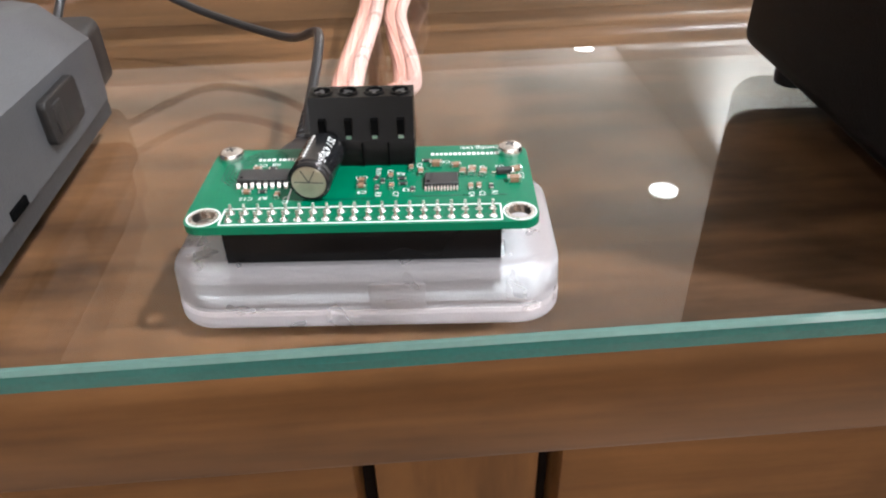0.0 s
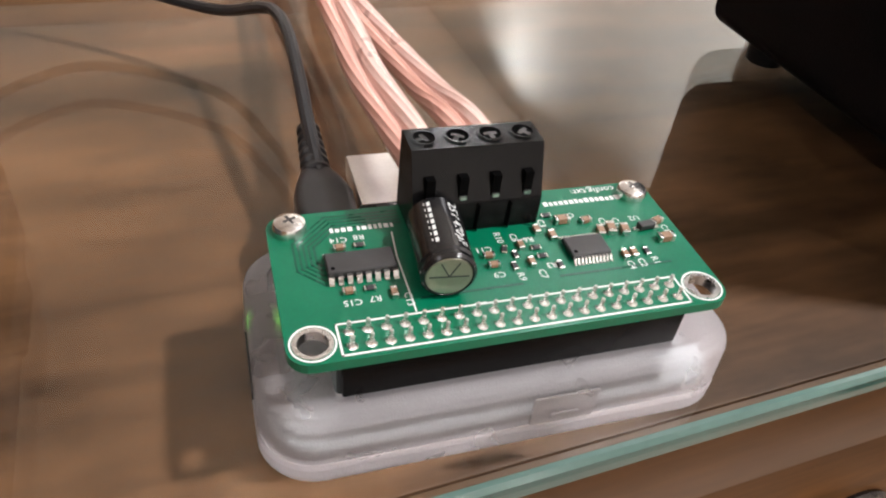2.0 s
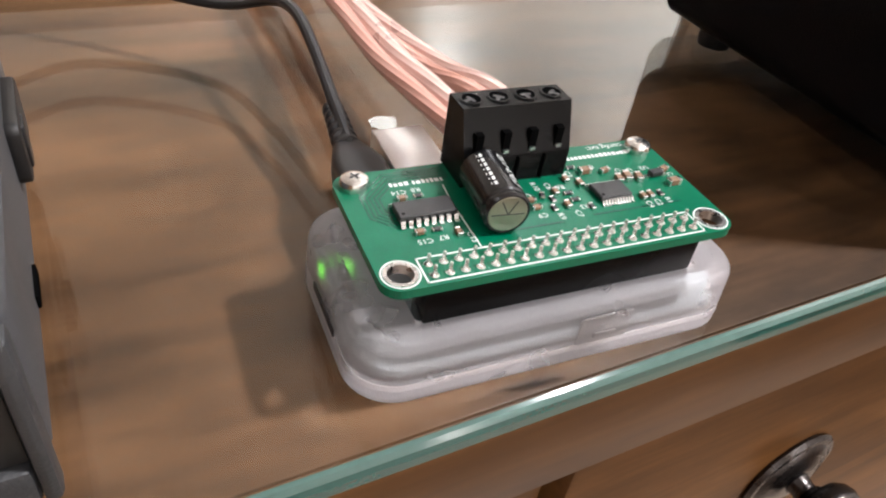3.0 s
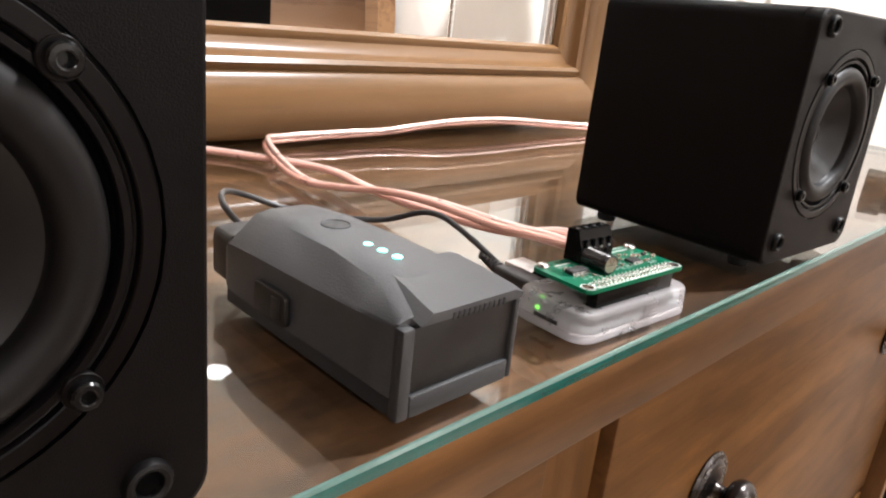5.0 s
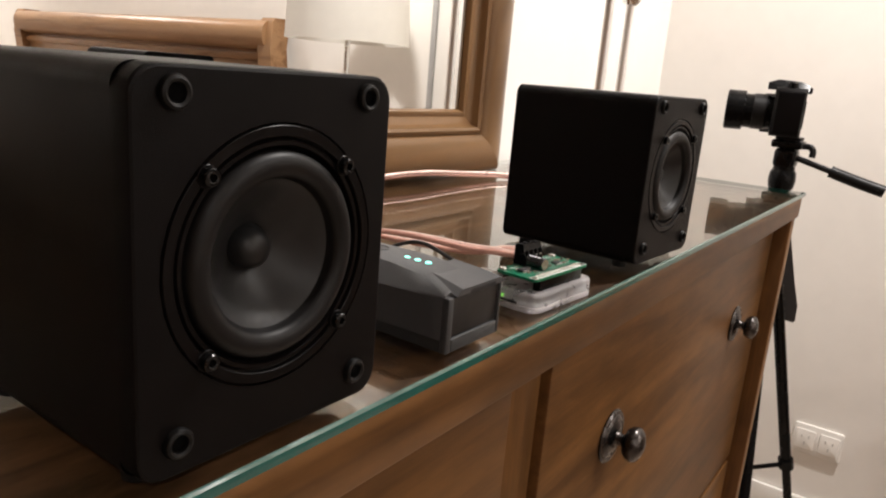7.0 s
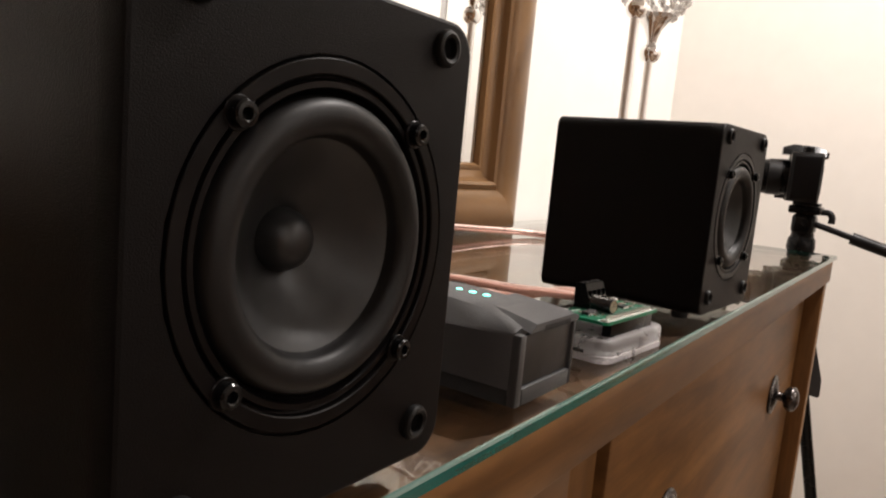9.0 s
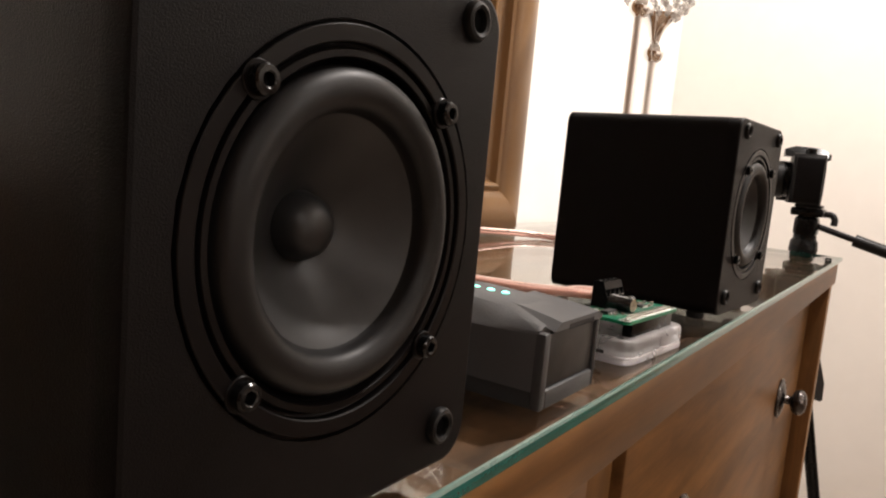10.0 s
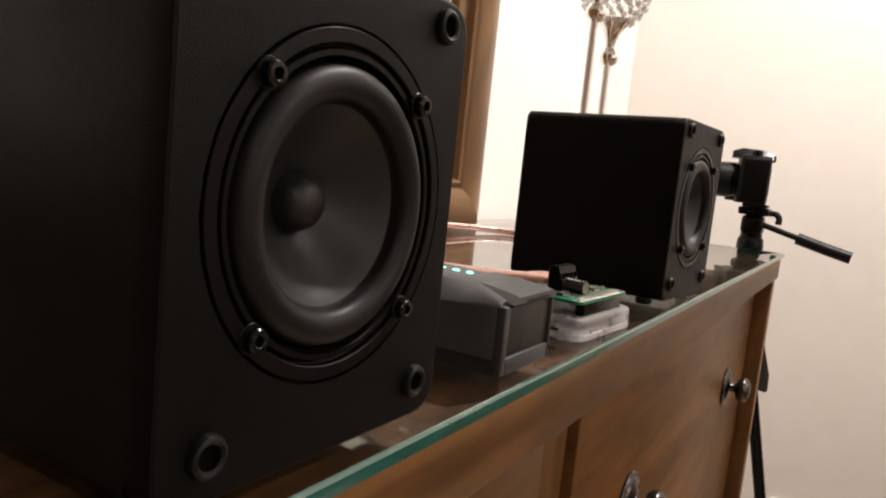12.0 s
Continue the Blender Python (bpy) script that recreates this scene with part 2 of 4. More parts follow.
M_GLASS = sheet_glass("clear_glass", (0.95, 0.975, 0.955))
M_GEDGE = mat("green_glass_edge", (0.015, 0.100, 0.086), 0.12, var=0.15, var_scale=60, IOR=1.5, Transmission_Weight=0.15)
M_MIRROR = mat("mirror_silver", (0.92, 0.93, 0.92), 0.0, 1.0, var=0.0)
M_BLACKVINYL = mat("black_vinyl_wrap", (0.0024, 0.0018, 0.0018), 0.45, Specular_IOR_Level=0.085, bump=0.30, bump_scale=2400, var=0.15, var_scale=14)
M_BLACKPL = mat("black_satin_plastic", (0.0032, 0.0032, 0.0033), 0.26, Specular_IOR_Level=0.14, var=0.1, var_scale=40)
M_RUBBER = mat("black_rubber", (0.0054, 0.0049, 0.0049), 0.44, Specular_IOR_Level=0.18, var=0.08, var_scale=60)
M_CONE = mat("woofer_cone_poly", (0.0074, 0.0074, 0.0077), 0.44, Specular_IOR_Level=0.34, var=0.12, var_scale=40)
M_GLOSSBLK = mat("black_oxide_screw", (0.0040, 0.0040, 0.0042), 0.2, Specular_IOR_Level=0.25, var=0.1, var_scale=80)
M_SOCKET = mat("black_grille_socket_rubber", (0.0036, 0.0034, 0.0034), 0.42, Specular_IOR_Level=0.16, var=0.1, var_scale=60)
# Near-black that paints shade inside holes, slots and notches; also small dots and ribs.
M_HOLE = mat("hole_shade_black", (0.003, 0.003, 0.003), 0.9, Specular_IOR_Level=0.0)
# Paler than M_GEDGE: the rim's bright reflection is put into the colour.
M_BEVEL = mat("bevel_highlight_glass", (0.14, 0.25, 0.22), 0.08, var=0.1, var_scale=30, IOR=1.5, Transmission_Weight=0.5)
M_FLANGE = mat("black_painted_basket", (0.0026, 0.0020, 0.0020), 0.34, Specular_IOR_Level=0.11, var=0.1, var_scale=40)
M_BATT = mat("grey_battery_plastic", (0.046, 0.047, 0.050), 0.5, bump=0.2, bump_scale=1500, var=0.06, var_scale=20)
M_BATTD = mat("dark_battery_plastic", (0.016, 0.0165, 0.018), 0.5, bump=0.2, bump_scale=1500, var=0.06, var_scale=20)
M_PCB = mat("green_solder_mask", (0.0, 0.118, 0.056), 0.34, var=0.10, var_scale=120, Specular_IOR_Level=0.3, Coat_Weight=0.12, Coat_Roughness=0.15)
M_TRACE = mat("green_copper_trace", (0.0, 0.052, 0.028), 0.3, var=0.08, var_scale=200)
M_SILK = mat("white_silkscreen", (0.72, 0.74, 0.72), 0.6, var=0.08, var_scale=400)
M_TIN = mat("tinned_metal", (0.72, 0.71, 0.69), 0.28, 1.0, var=0.12, var_scale=300)
M_STEEL = mat("polished_steel", (0.80, 0.79, 0.77), 0.24, 1.0, var=0.08, var_scale=80)
M_CHROME = mat("chrome", (0.82, 0.81, 0.80), 0.07, 1.0, var=0.05, var_scale=40)
M_CHIP = mat("black_epoxy_chip", (0.022, 0.021, 0.021), 0.5, var=0.1, var_scale=300)
M_CERAM = mat("brown_ceramic_chip", (0.22, 0.13, 0.075), 0.5, var=0.15, var_scale=300)
M_RESIST = mat("dark_chip_resistor", (0.03, 0.03, 0.032), 0.4, var=0.1, var_scale=300)
M_SLEEVE = mat("black_capacitor_sleeve", (0.010, 0.010, 0.011), 0.16, var=0.1, var_scale=100)
M_ALU = mat("brushed_aluminium", (0.52, 0.50, 0.40), 0.34, 1.0, var=0.1, var_scale=200)
M_FROST = mat("frosted_clear_plastic", (0.80, 0.77, 0.775), 0.30, var=0.06, var_scale=120, bump=0.25, bump_scale=3500, Transmission_Weight=0.90, IOR=1.26)
M_CONTACT = mat("black_contact_panel", (0.0075, 0.0068, 0.0064), 0.5, var=0.1, var_scale=60)
M_BATTF = mat("mid_grey_battery_frame", (0.030, 0.031, 0.033), 0.5, bump=0.2, bump_scale=1500, var=0.06, var_scale=20)
M_PLUGSHELL = mat("bright_plated_shell", (0.90, 0.89, 0.87), 0.38, 0.95, var=0.06, var_scale=120)
M_BORE = mat("plated_hole_bore", (0.55, 0.53, 0.50), 0.30, 1.0, var=0.1, var_scale=200)
M_SLOT = mat("socket_slot_shade", (0.50, 0.48, 0.45), 0.6, var=0.05, var_scale=40)
M_CORD = mat("black_cord_pvc", (0.014, 0.014, 0.015), 0.38, var=0.1, var_scale=100)
M_JACKET = mat("clear_cable_jacket", (0.98, 0.94, 0.92), 0.10, var=0.02, var_scale=60, Transmission_Weight=1.0, IOR=1.30)
M_COPPER = mat("copper_strand_in_clear_jacket", (0.66, 0.38, 0.31), 0.32, 0.35, var=0.06, var_scale=60, Coat_Weight=0.8, Coat_Roughness=0.12)
M_TINNED = mat("tinned_strand_in_clear_jacket", (0.76, 0.56, 0.50), 0.30, 0.35, var=0.06, var_scale=60, Coat_Weight=0.8, Coat_Roughness=0.12)
M_PEWTER = mat("aged_pewter_knob", (0.060, 0.053, 0.050), 0.27, 0.9, var=0.4, var_scale=60, bump=0.4, bump_scale=350)
M_SHADE = mat("white_lamp_shade_fabric", (0.82, 0.79, 0.73), 0.85, var=0.03, var_scale=30, bump=0.3, bump_scale=900)
M_WHITEPL = mat("white_plastic", (0.78, 0.75, 0.70), 0.35, var=0.03, var_scale=20)
M_GREYTUBE = mat("grey_anodised_tube", (0.10, 0.10, 0.105), 0.35, 0.7, var=0.1, var_scale=30)
M_CRYSTAL = mat("faceted_crystal", (0.93, 0.92, 0.90), 0.05, var=0.0, Transmission_Weight=0.65, IOR=1.5)
M_SATIN = mat("satin_silver", (0.86, 0.85, 0.83), 0.34, 0.75, var=0.05, var_scale=40)
M_GREYTRIM = mat("grey_trim_paint", (0.36, 0.35, 0.34), 0.6, var=0.05, var_scale=10)


def glow(name, color, strength):
    m = mat(name, color, 0.4)
    b = m.node_tree.nodes["Principled BSDF"]
    b.inputs["Emission Color"].default_value = (*color, 1)
    b.inputs["Emission Strength"].default_value = strength
    return m


M_LED = glow("teal_led_light", (0.25, 1.0, 0.82), 2.2)
M_LEDG = glow("green_led_light", (0.25, 1.0, 0.08), 1.2)


def letters(text, size):
    """Flat letters as a bmesh, centred on the origin."""
    cu = bpy.data.curves.new("letters", "FONT")
    cu.body, cu.size, cu.align_x, cu.align_y, cu.resolution_u = text, size, "CENTER", "CENTER", 2
    ob = bpy.data.objects.new("letters", cu)
    scene.collection.objects.link(ob)
    dg = bpy.context.evaluated_depsgraph_get()
    me = bpy.data.meshes.new_from_object(ob.evaluated_get(dg))
    bm = bmesh.new()
    bm.from_mesh(me)
    bpy.data.objects.remove(ob)
    bpy.data.meshes.remove(me)
    bpy.data.curves.remove(cu)
    return bm
M_BLANKET = mat("low_bounce_bed_cover", (0.20, 0.15, 0.12), 0.9, var=0.1, var_scale=10, bump=0.3, bump_scale=600)
M_INNER = mat("pale_inner_board", (0.30, 0.33, 0.33), 0.5, var=0.2, var_scale=150)

# ---------- room shell ----------
T = 0.12
solo("floor", box(WALL_L - T, WALL_R + T, WALL_F - T, WALL_B + T, FLOOR_Z - T, FLOOR_Z), M_FLOOR, label="plain brown bedroom floor, tone set for the bounced light", category="floor", kind="structure")
solo("ceiling", box(WALL_L - T, WALL_R + T, WALL_F - T, WALL_B + T, CEIL_Z, CEIL_Z + T), M_CEIL, label="plain white painted ceiling", category="ceiling", kind="structure")
solo("wall_back", box(WALL_L - T, WALL_R + T, WALL_B, WALL_B + T, FLOOR_Z, CEIL_Z), M_WALL_BACK, label="white painted wall behind the dresser", category="wall", kind="structure")
solo("wall_right", box(WALL_R, WALL_R + T, WALL_F - T, WALL_B, FLOOR_Z, CEIL_Z), M_WALL, label="cream painted wall beside the dresser", category="wall", kind="structure")
# Out of view; made dark so less light reaches the left faces.
solo("wall_left", box(WALL_L - T, WALL_L, WALL_F - T, WALL_B, FLOOR_Z, CEIL_Z), M_WALL_DIM, label="unseen left wall, made dark brown to cut bounced light", category="wall", kind="structure")
solo("wall_front", box(WALL_L, WALL_R, WALL_F - T, WALL_F, FLOOR_Z, CEIL_Z), M_WALL, label="cream painted wall across the room", category="wall", kind="structure")
# Rims for every entry of LAMPS, the two added fill lights included.
for lx, ly, watts in LAMPS:
    dl = thing("ceiling_downlight", pose(lx, ly, CEIL_Z), "round recessed ceiling downlight or added fill light with a white rim", "downlight", "ceiling downlights")
    part("rim", lathe([(0.047, 0), (0.060, 0), (0.062, -0.004), (0.058, -0.008), (0.048, -0.006), (0.047, 0)], 40, closed_ends=False), M_WHITEPL, dl)

solo("trim_1", box(WALL_R - 0.012, WALL_R - 0.001, -0.455, -0.437, FLOOR_Z, CEIL_Z, 0.002), M_GREYTRIM, label="thin grey vertical trim strip on the wall", category="trim", kind="structure")
solo("baseboard", box(WALL_R - 0.014, WALL_R - 0.001, WALL_F, WALL_B - 0.002, FLOOR_Z, FLOOR_Z + 0.09, 0.004), M_WHITEPL, label="low white baseboard along the wall", category="baseboard", kind="structure")

# wall socket
so = thing("wall_socket", pose(WALL_R, -0.048, -0.683), "white double wall socket plate on the cream wall", "socket")
part("plate", slab(0.112, 0.078, 0.006, 0, 0.009, 0.002, m=pose(0, 0, 0, 90, 0, -90)), M_WHITEPL, so)
for dy in (-0.027, 0.027):
    part("insert", slab(0.044, 0.052, 0.004, 0.0085, 0.012, 0.001, m=pose(0, dy, 0, 90, 0, -90)), M_WHITEPL, so)
    for dz, dd in ((0.008, -0.008), (0.008, 0.008), (-0.010, 0)):
        # Grey bars on the insert paint the shade of the socket openings.
        part("slot", box(-0.0126, -0.0119, dy + dd - 0.0015, dy + dd + 0.0015, dz - 0.004, dz + 0.004), M_SLOT, so)

# ---------- dresser ----------
DX0, DX1, DY1 = -0.811, 0.845, 0.450
MIDX = 0.0178
dr = thing("dresser", pose(0, 0, FLOOR_Z), "brown stained wooden dresser with round metal knobs", "dresser")
H = -FLOOR_Z


def dpart(name, x0, x1, y0, y1, z0, z1, bevel, m, label="", parent=None):
    return part(name, box(x0, x1, y0, y1, z0 + H, z1 + H, bevel), m, parent or dr, label)


dpart("top_board", DX0, DX1, 0.0066, DY1, -0.0330, -0.0075, 0.0006, M_WOOD_TOP, "wood top under the glass")
part("top_edge", loft([[(x, y, z + H) for y, z in ((0.0064, -0.0079), (0.0052, -0.0082), (0.0045, -0.0095), (0.0045, -0.0385), (0.0052, -0.0402), (0.0075, -0.0410), (0.0105, -0.0422), (0.0145, -0.0458), (0.0175, -0.0505), (0.0200, -0.0505), (0.0200, -0.0335), (0.0064, -0.0335))] for x in (DX0, DX1)]), M_WOOD, dr, "thick wooden front edge of the top, coved underneath")
dpart("front_rail", DX0 + 0.0325, DX1 - 0.0325, 0.0345, 0.052, -0.0590, -0.0335, 0.0012, M_WOOD)
for x0, x1 in ((DX0 + 0.006, DX0 + 0.032), (DX1 - 0.032, DX1 - 0.006)):
    dpart("corner_post", x0, x1, 0.0075, 0.052, -0.93, -0.0335, 0.0015, M_WOOD_V)
dpart("centre_stile", MIDX - 0.0245, MIDX + 0.0245, 0.0365, 0.052, -0.86, -0.0595, 0.0012, M_WOOD_V)
for x0, x1 in ((DX0 + 0.014, DX0 + 0.032), (DX1 - 0.032, DX1 - 0.014)):
    dpart("side_panel", x0, x1, 0.0525, DY1, -0.93, -0.0335, 0.001, M_WOOD_V)
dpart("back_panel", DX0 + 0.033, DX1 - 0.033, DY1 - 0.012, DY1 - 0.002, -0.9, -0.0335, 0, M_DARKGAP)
# Added dark sheet behind the drawers, so the gaps between them look shaded.
dpart("gap_shade_panel", DX0 + 0.034, DX1 - 0.034, 0.0545, 0.060, -0.9, -0.0335, 0, M_DARKGAP)
dpart("plinth", DX0 + 0.034, DX1 - 0.034, 0.034, 0.052, -0.93, -0.860, 0.002, M_WOOD)

knob_prof_plate = [(0, 0), (0.0255, 0), (0.0262, 0.0016), (0.0246, 0.0034), (0.0226, 0.0036), (0.0214, 0.0028), (0.0200, 0.0044), (0.0172, 0.0056), (0.0158, 0.0050), (0.0120, 0.0068), (0.0085, 0.0074), (0, 0.0074)]
knob_prof = [(r, 0.006 + (z - 0.006) * 0.88) for r, z in [(0.0072, 0.006), (0.0058, 0.009), (0.0055, 0.014), (0.0080, 0.0165), (0.0125, 0.0180), (0.0155, 0.0215), (0.0166, 0.0262), (0.0158, 0.0300), (0.0134, 0.0328), (0.0126, 0.0324), (0.0112, 0.0342), (0.0070, 0.0358), (0.003, 0.0364), (0, 0.0364)]]
plate_me = mesh_of("rosette", lathe(knob_prof_plate, 28), M_PEWTER)
knob_me = mesh_of("knob", lathe(knob_prof, 28), M_PEWTER)
face_y = 0.0300
for z_top, z_low in ((-0.0610, -0.4600), (-0.4700, -0.8550)):
    for sx in (-1, 1):
        x_in, x_out = MIDX + sx * 0.0290, (DX1 - 0.0335 if sx > 0 else DX0 + 0.0335)
        a, b = sorted((x_in, x_out))
        drawer = dpart("drawer", a, b, face_y, 0.0515, z_low, z_top, 0.0025, M_WOOD)
        a, b = sorted((MIDX + sx * 0.0247, MIDX + sx * 0.0288))
        # Added strip; its near-black colour stands in for shade in the gap.
        dpart("gap_shade_strip", a, b, 0.0440, 0.0518, z_low, z_top, 0, M_DARKGAP, "added near-black strip painting the gap's shade beside the drawer")
        kz = -0.1770 if z_top > -0.1 else z_top - 0.115
        for kx in (MIDX + sx * 0.1720, MIDX + sx * 0.6220):
            for nm, me in (("rosette", plate_me), ("knob", knob_me)):
                ob = new(nm, me)
                ob.parent = drawer
                ob.matrix_local = pose(kx, face_y - 0.0002, kz + H, 90)
                if nm == "knob":
                    tagged(ob, "aged dark metal round knob")
for a, b in ((DX0 + 0.0335, MIDX - 0.0252), (MIDX + 0.0252, DX1 - 0.0335)):
    dpart("drawer_divider", a, b, 0.037, 0.052, -0.4680, -0.4620, 0.0008, M_WOOD)

# glass sheet lying on the dresser
gs = thing("glass_sheet", pose(0, 0, -0.0062), "clear glass sheet with green edge on the dresser top", "glass top")
gl = part("pane", box(DX0, DX1, 0.0014, DY1 - 0.002, 0, 0.0062), M_GLASS, gs, smooth=False)
gl.visible_shadow = False
ge = part("front_edge", loft([[(x, y, z) for y, z in ((0.0013, 0.0), (0.0002, 0.0006), (0.0, 0.0030), (0.0, 0.0049), (0.0013, 0.0049))] for x in (DX0, DX1)]), M_GEDGE, gs, "polished green glass edge", smooth=False)
# Bevel strip with its highlight painted in as a pale colour.
part("bevel", loft([[(x, y, z) for y, z in ((0.0013, 0.00492), (-0.0001, 0.00492), (0.0006, 0.0058), (0.0013, 0.0061))] for x in (DX0, DX1)]), M_BEVEL, gs, "polished bevel, its highlight put into a paler colour", smooth=False)
part("side_edge", box(DX1, DX1 + 0.001, 0.0012, DY1 - 0.002, 0.0003, 0.0059), M_GEDGE, gs, "polished green glass edge", smooth=False)

# ---------- mirror on the dresser ----------
MY = 0.402
mi = thing("dresser_mirror", pose(0, MY, 0), "tall mirror in a brown moulded wooden frame", "mirror")
X0, X1, Z0, Z1 = -0.532, 0.532, 0.0005, 0.98
FW = 0.103
# moulding profile: (inset from the outer rim, depth towards the room)
prof = [(0, -0.03), (0, 0.013), (0.002, 0.018), (0.010, 0.0235), (0.026, 0.0285), (0.044, 0.0300), (0.060, 0.0285), (0.072, 0.0240), (0.076, 0.0195), (0.079, 0.0225), (0.084, 0.0250), (0.089, 0.0225), (0.092, 0.0150), (0.096, 0.0120), (0.108, 0.0095), (0.112, 0.0110), (0.117, 0.0110), (0.121, 0.0050), (FW, -0.004), (FW, -0.03)]


def rail(name, a, b, na, nb, m):
    """A mitred length of moulding from corner a to corner b; na, nb point inwards along the mitre."""
    sec = [[(p[0] + n[0] * s, -d, p[1] + n[1] * s) for s, d in prof] for p, n in ((a, na), (b, nb))]
    part(name, loft(sec), m, mi)


M_FRAME_H = wood("mirror_frame_wood", (0.140, 0.074, 0.029), (0.195, 0.106, 0.044), 0, 0.36, coat=0.3)
M_FRAME_V = wood("mirror_frame_wood_upright", (0.140, 0.074, 0.029), (0.195, 0.106, 0.044), 2, 0.36, coat=0.3)
k = 0.885
prof = [(s * FW / 0.124 if s < 0.1239 else FW, d) for s, d in prof]
rail("bottom_rail", (X0, Z0), (X1, Z0), (1, k), (-1, k), M_FRAME_H)
rail("top_rail", (X1, Z1), (X0, Z1), (-1, -k), (1, -k), M_FRAME_H)
rail("side_rail", (X1, Z0), (X1, Z1), (-1, k), (-1, -k), M_FRAME_V)
rail("side_rail", (X0, Z1), (X0, Z0), (1, -k), (1, k), M_FRAME_V)
part("mirror_glass", box(X0 + FW - 0.004, X1 - FW + 0.004, -0.004, 0.0, Z0 + FW * k - 0.004, Z1 - FW * k + 0.004), M_MIRROR, mi, "silvered mirror glass", smooth=False)
part("backing", box(X0 + 0.02, X1 - 0.02, 0.0305, 0.036, Z0 + 0.002, Z1 - 0.02), M_DARKGAP, mi)

# ---------- loudspeakers ----------
SW, SH, SD = 0.109, 0.129, 0.122


def ring_at(prof, seg=48):
    """Turned about the driver's axis, which points to -y."""
    return lathe(prof, seg, pose(0, 0, SH / 2 + 0.0020, 90), closed_ends=False)


def loudspeaker(m, label):
    sp = thing("bookshelf_speaker", m, label, "speaker", "pair of speakers")
    # cabinet, edges rounded along the depth
    rr = round_rect(SW, SH, 0.0075, 6)
    cab = loft([[(x, y, z + SH / 2) for x, z in rr] for y in (0.0085, SD)], cap=False)
    loft([[(x * q, y, z * q + SH / 2) for x, z in rr] for y, q in ((SD, 1.0), (SD, 0.5))], cab)
    part("cabinet", cab, M_BLACKVINYL, sp, "black vinyl-wrapped cabinet")
    rf = round_rect(SW, SH, 0.0095, 8)
    secs = [(0.0088, 0.0), (0.0012, 0.0), (0.0004, 0.0004), (0.0, 0.0012)]
    bm = loft([[(x * (1 - 2 * d / SW), y, (z * (1 - 2 * d / SH)) + SH / 2) for x, z in rf] for y, d in secs], cap=False)
    # flat baffle face with the driver opening
    dense = [(x0 + (x1 - x0) * q / 10, z0 + (z1 - z0) * q / 10) for (x0, z0), (x1, z1) in zip(rf, rf[1:] + rf[:1]) for q in range(10 if math.hypot(x1 - x0, z1 - z0) > 0.02 else 1)]
    n = len(dense)
    sc = [((x * (1 - 2.4e-3 / SW)), (z * (1 - 2.4e-3 / SH)) + SH / 2) for x, z in dense]
    outer = [bm.verts.new((x, 0, z)) for x, z in sc]
    inner = []
    for x, z in sc:
        a = math.atan2(z - SH / 2 - 0.0020, x)
        inner.append(bm.verts.new((0.0460 * math.cos(a), 0, SH / 2 + 0.0020 + 0.0460 * math.sin(a))))
    for i in range(n):
        j = (i + 1) % n
        bm.faces.new((outer[i], outer[j], inner[j], inner[i]))
    part("baffle", bm, M_BLACKVINYL, sp, "black textured front baffle")
    drv = part("woofer_frame", ring_at([(0.0460, -0.0001), (0.0460, -0.0020), (0.0452, -0.0022), (0.0450, -0.0020), (0.0450, 0.0001), (0.0448, 0.0003), (0.0416, 0.0003), (0.0413, 0.0000), (0.0411, -0.0018), (0.0404, -0.0021), (0.0401, -0.0018), (0.0400, -0.0006), (0.0398, -0.0003), (0.0384, -0.0003), (0.0381, -0.0007), (0.0379, -0.0030), (0.0366, -0.0044), (0.0362, -0.010)], 72), M_FLANGE, sp, "flush black woofer frame ring")
    part("surround", ring_at([(0.0368, -0.006)] + [(0.0318 + 0.0048 * math.cos(a), -0.0028 + 0.0044 * math.sin(a)) for a in np.linspace(0, 0.93 * math.pi, 16)] + [(0.0269, -0.0030), (0.0266, -0.0038), (0.0262, -0.0046)], 72), M_RUBBER, drv, "soft black rubber surround")
    part("cone", ring_at([(0.0269, -0.0038), (0.0255, -0.0048), (0.0240, -0.0060), (0.0225, -0.0073), (0.0205, -0.0091), (0.0185, -0.0108), (0.0145, -0.0138), (0.0115, -0.0158), (0.0092, -0.0170), (0.0083, -0.0176)], 72), M_CONE, drv, "dark grey woofer cone")
    part("dust_cap", ring_at([(0.0085, -0.0176), (0.0083, -0.0168), (0.0079, -0.0150), (0.0068, -0.0125), (0.0050, -0.0107), (0.0028, -0.0099), (0, -0.0097)]), M_CONE, drv, "domed dust cap")
    for sx in (-1, 1):
        for sz in (-1, 1):
            c = pose(sx * 0.0295, 0, SH / 2 + 0.0020 + sz * 0.0298, 90)
            scr = lathe([(0.0030, -0.001), (0.0030, 0.0028), (0.0026, 0.0033), (0.0017, 0.0034), (0.0014, 0.0032), (0.0014, 0.0012), (0, 0.0012)], 12)
            part("screw", scr, M_GLOSSBLK, drv, "shiny black socket-head screw", c)
            lug = lathe([(0.0038, -0.001), (0.0038, 0.0004), (0.0036, 0.0006), (0, 0.0006)], 24)
            part("screw_lug", lug, M_FLANGE, drv, "", c)
            gx, gz = sx * 0.0405, sz * 0.0545
            g = pose(gx, 0, SH / 2 + 0.002 + gz, 90)
            part("grille_socket", lathe([(0.0052, -0.001), (0.0053, 0.0010), (0.0048, 0.0020), (0.0040, 0.0024), (0.0031, 0.0019), (0.0028, 0.0008), (0.0028, -0.0002)], 28, closed_ends=False), M_SOCKET, sp, "black rubber grille socket", g)
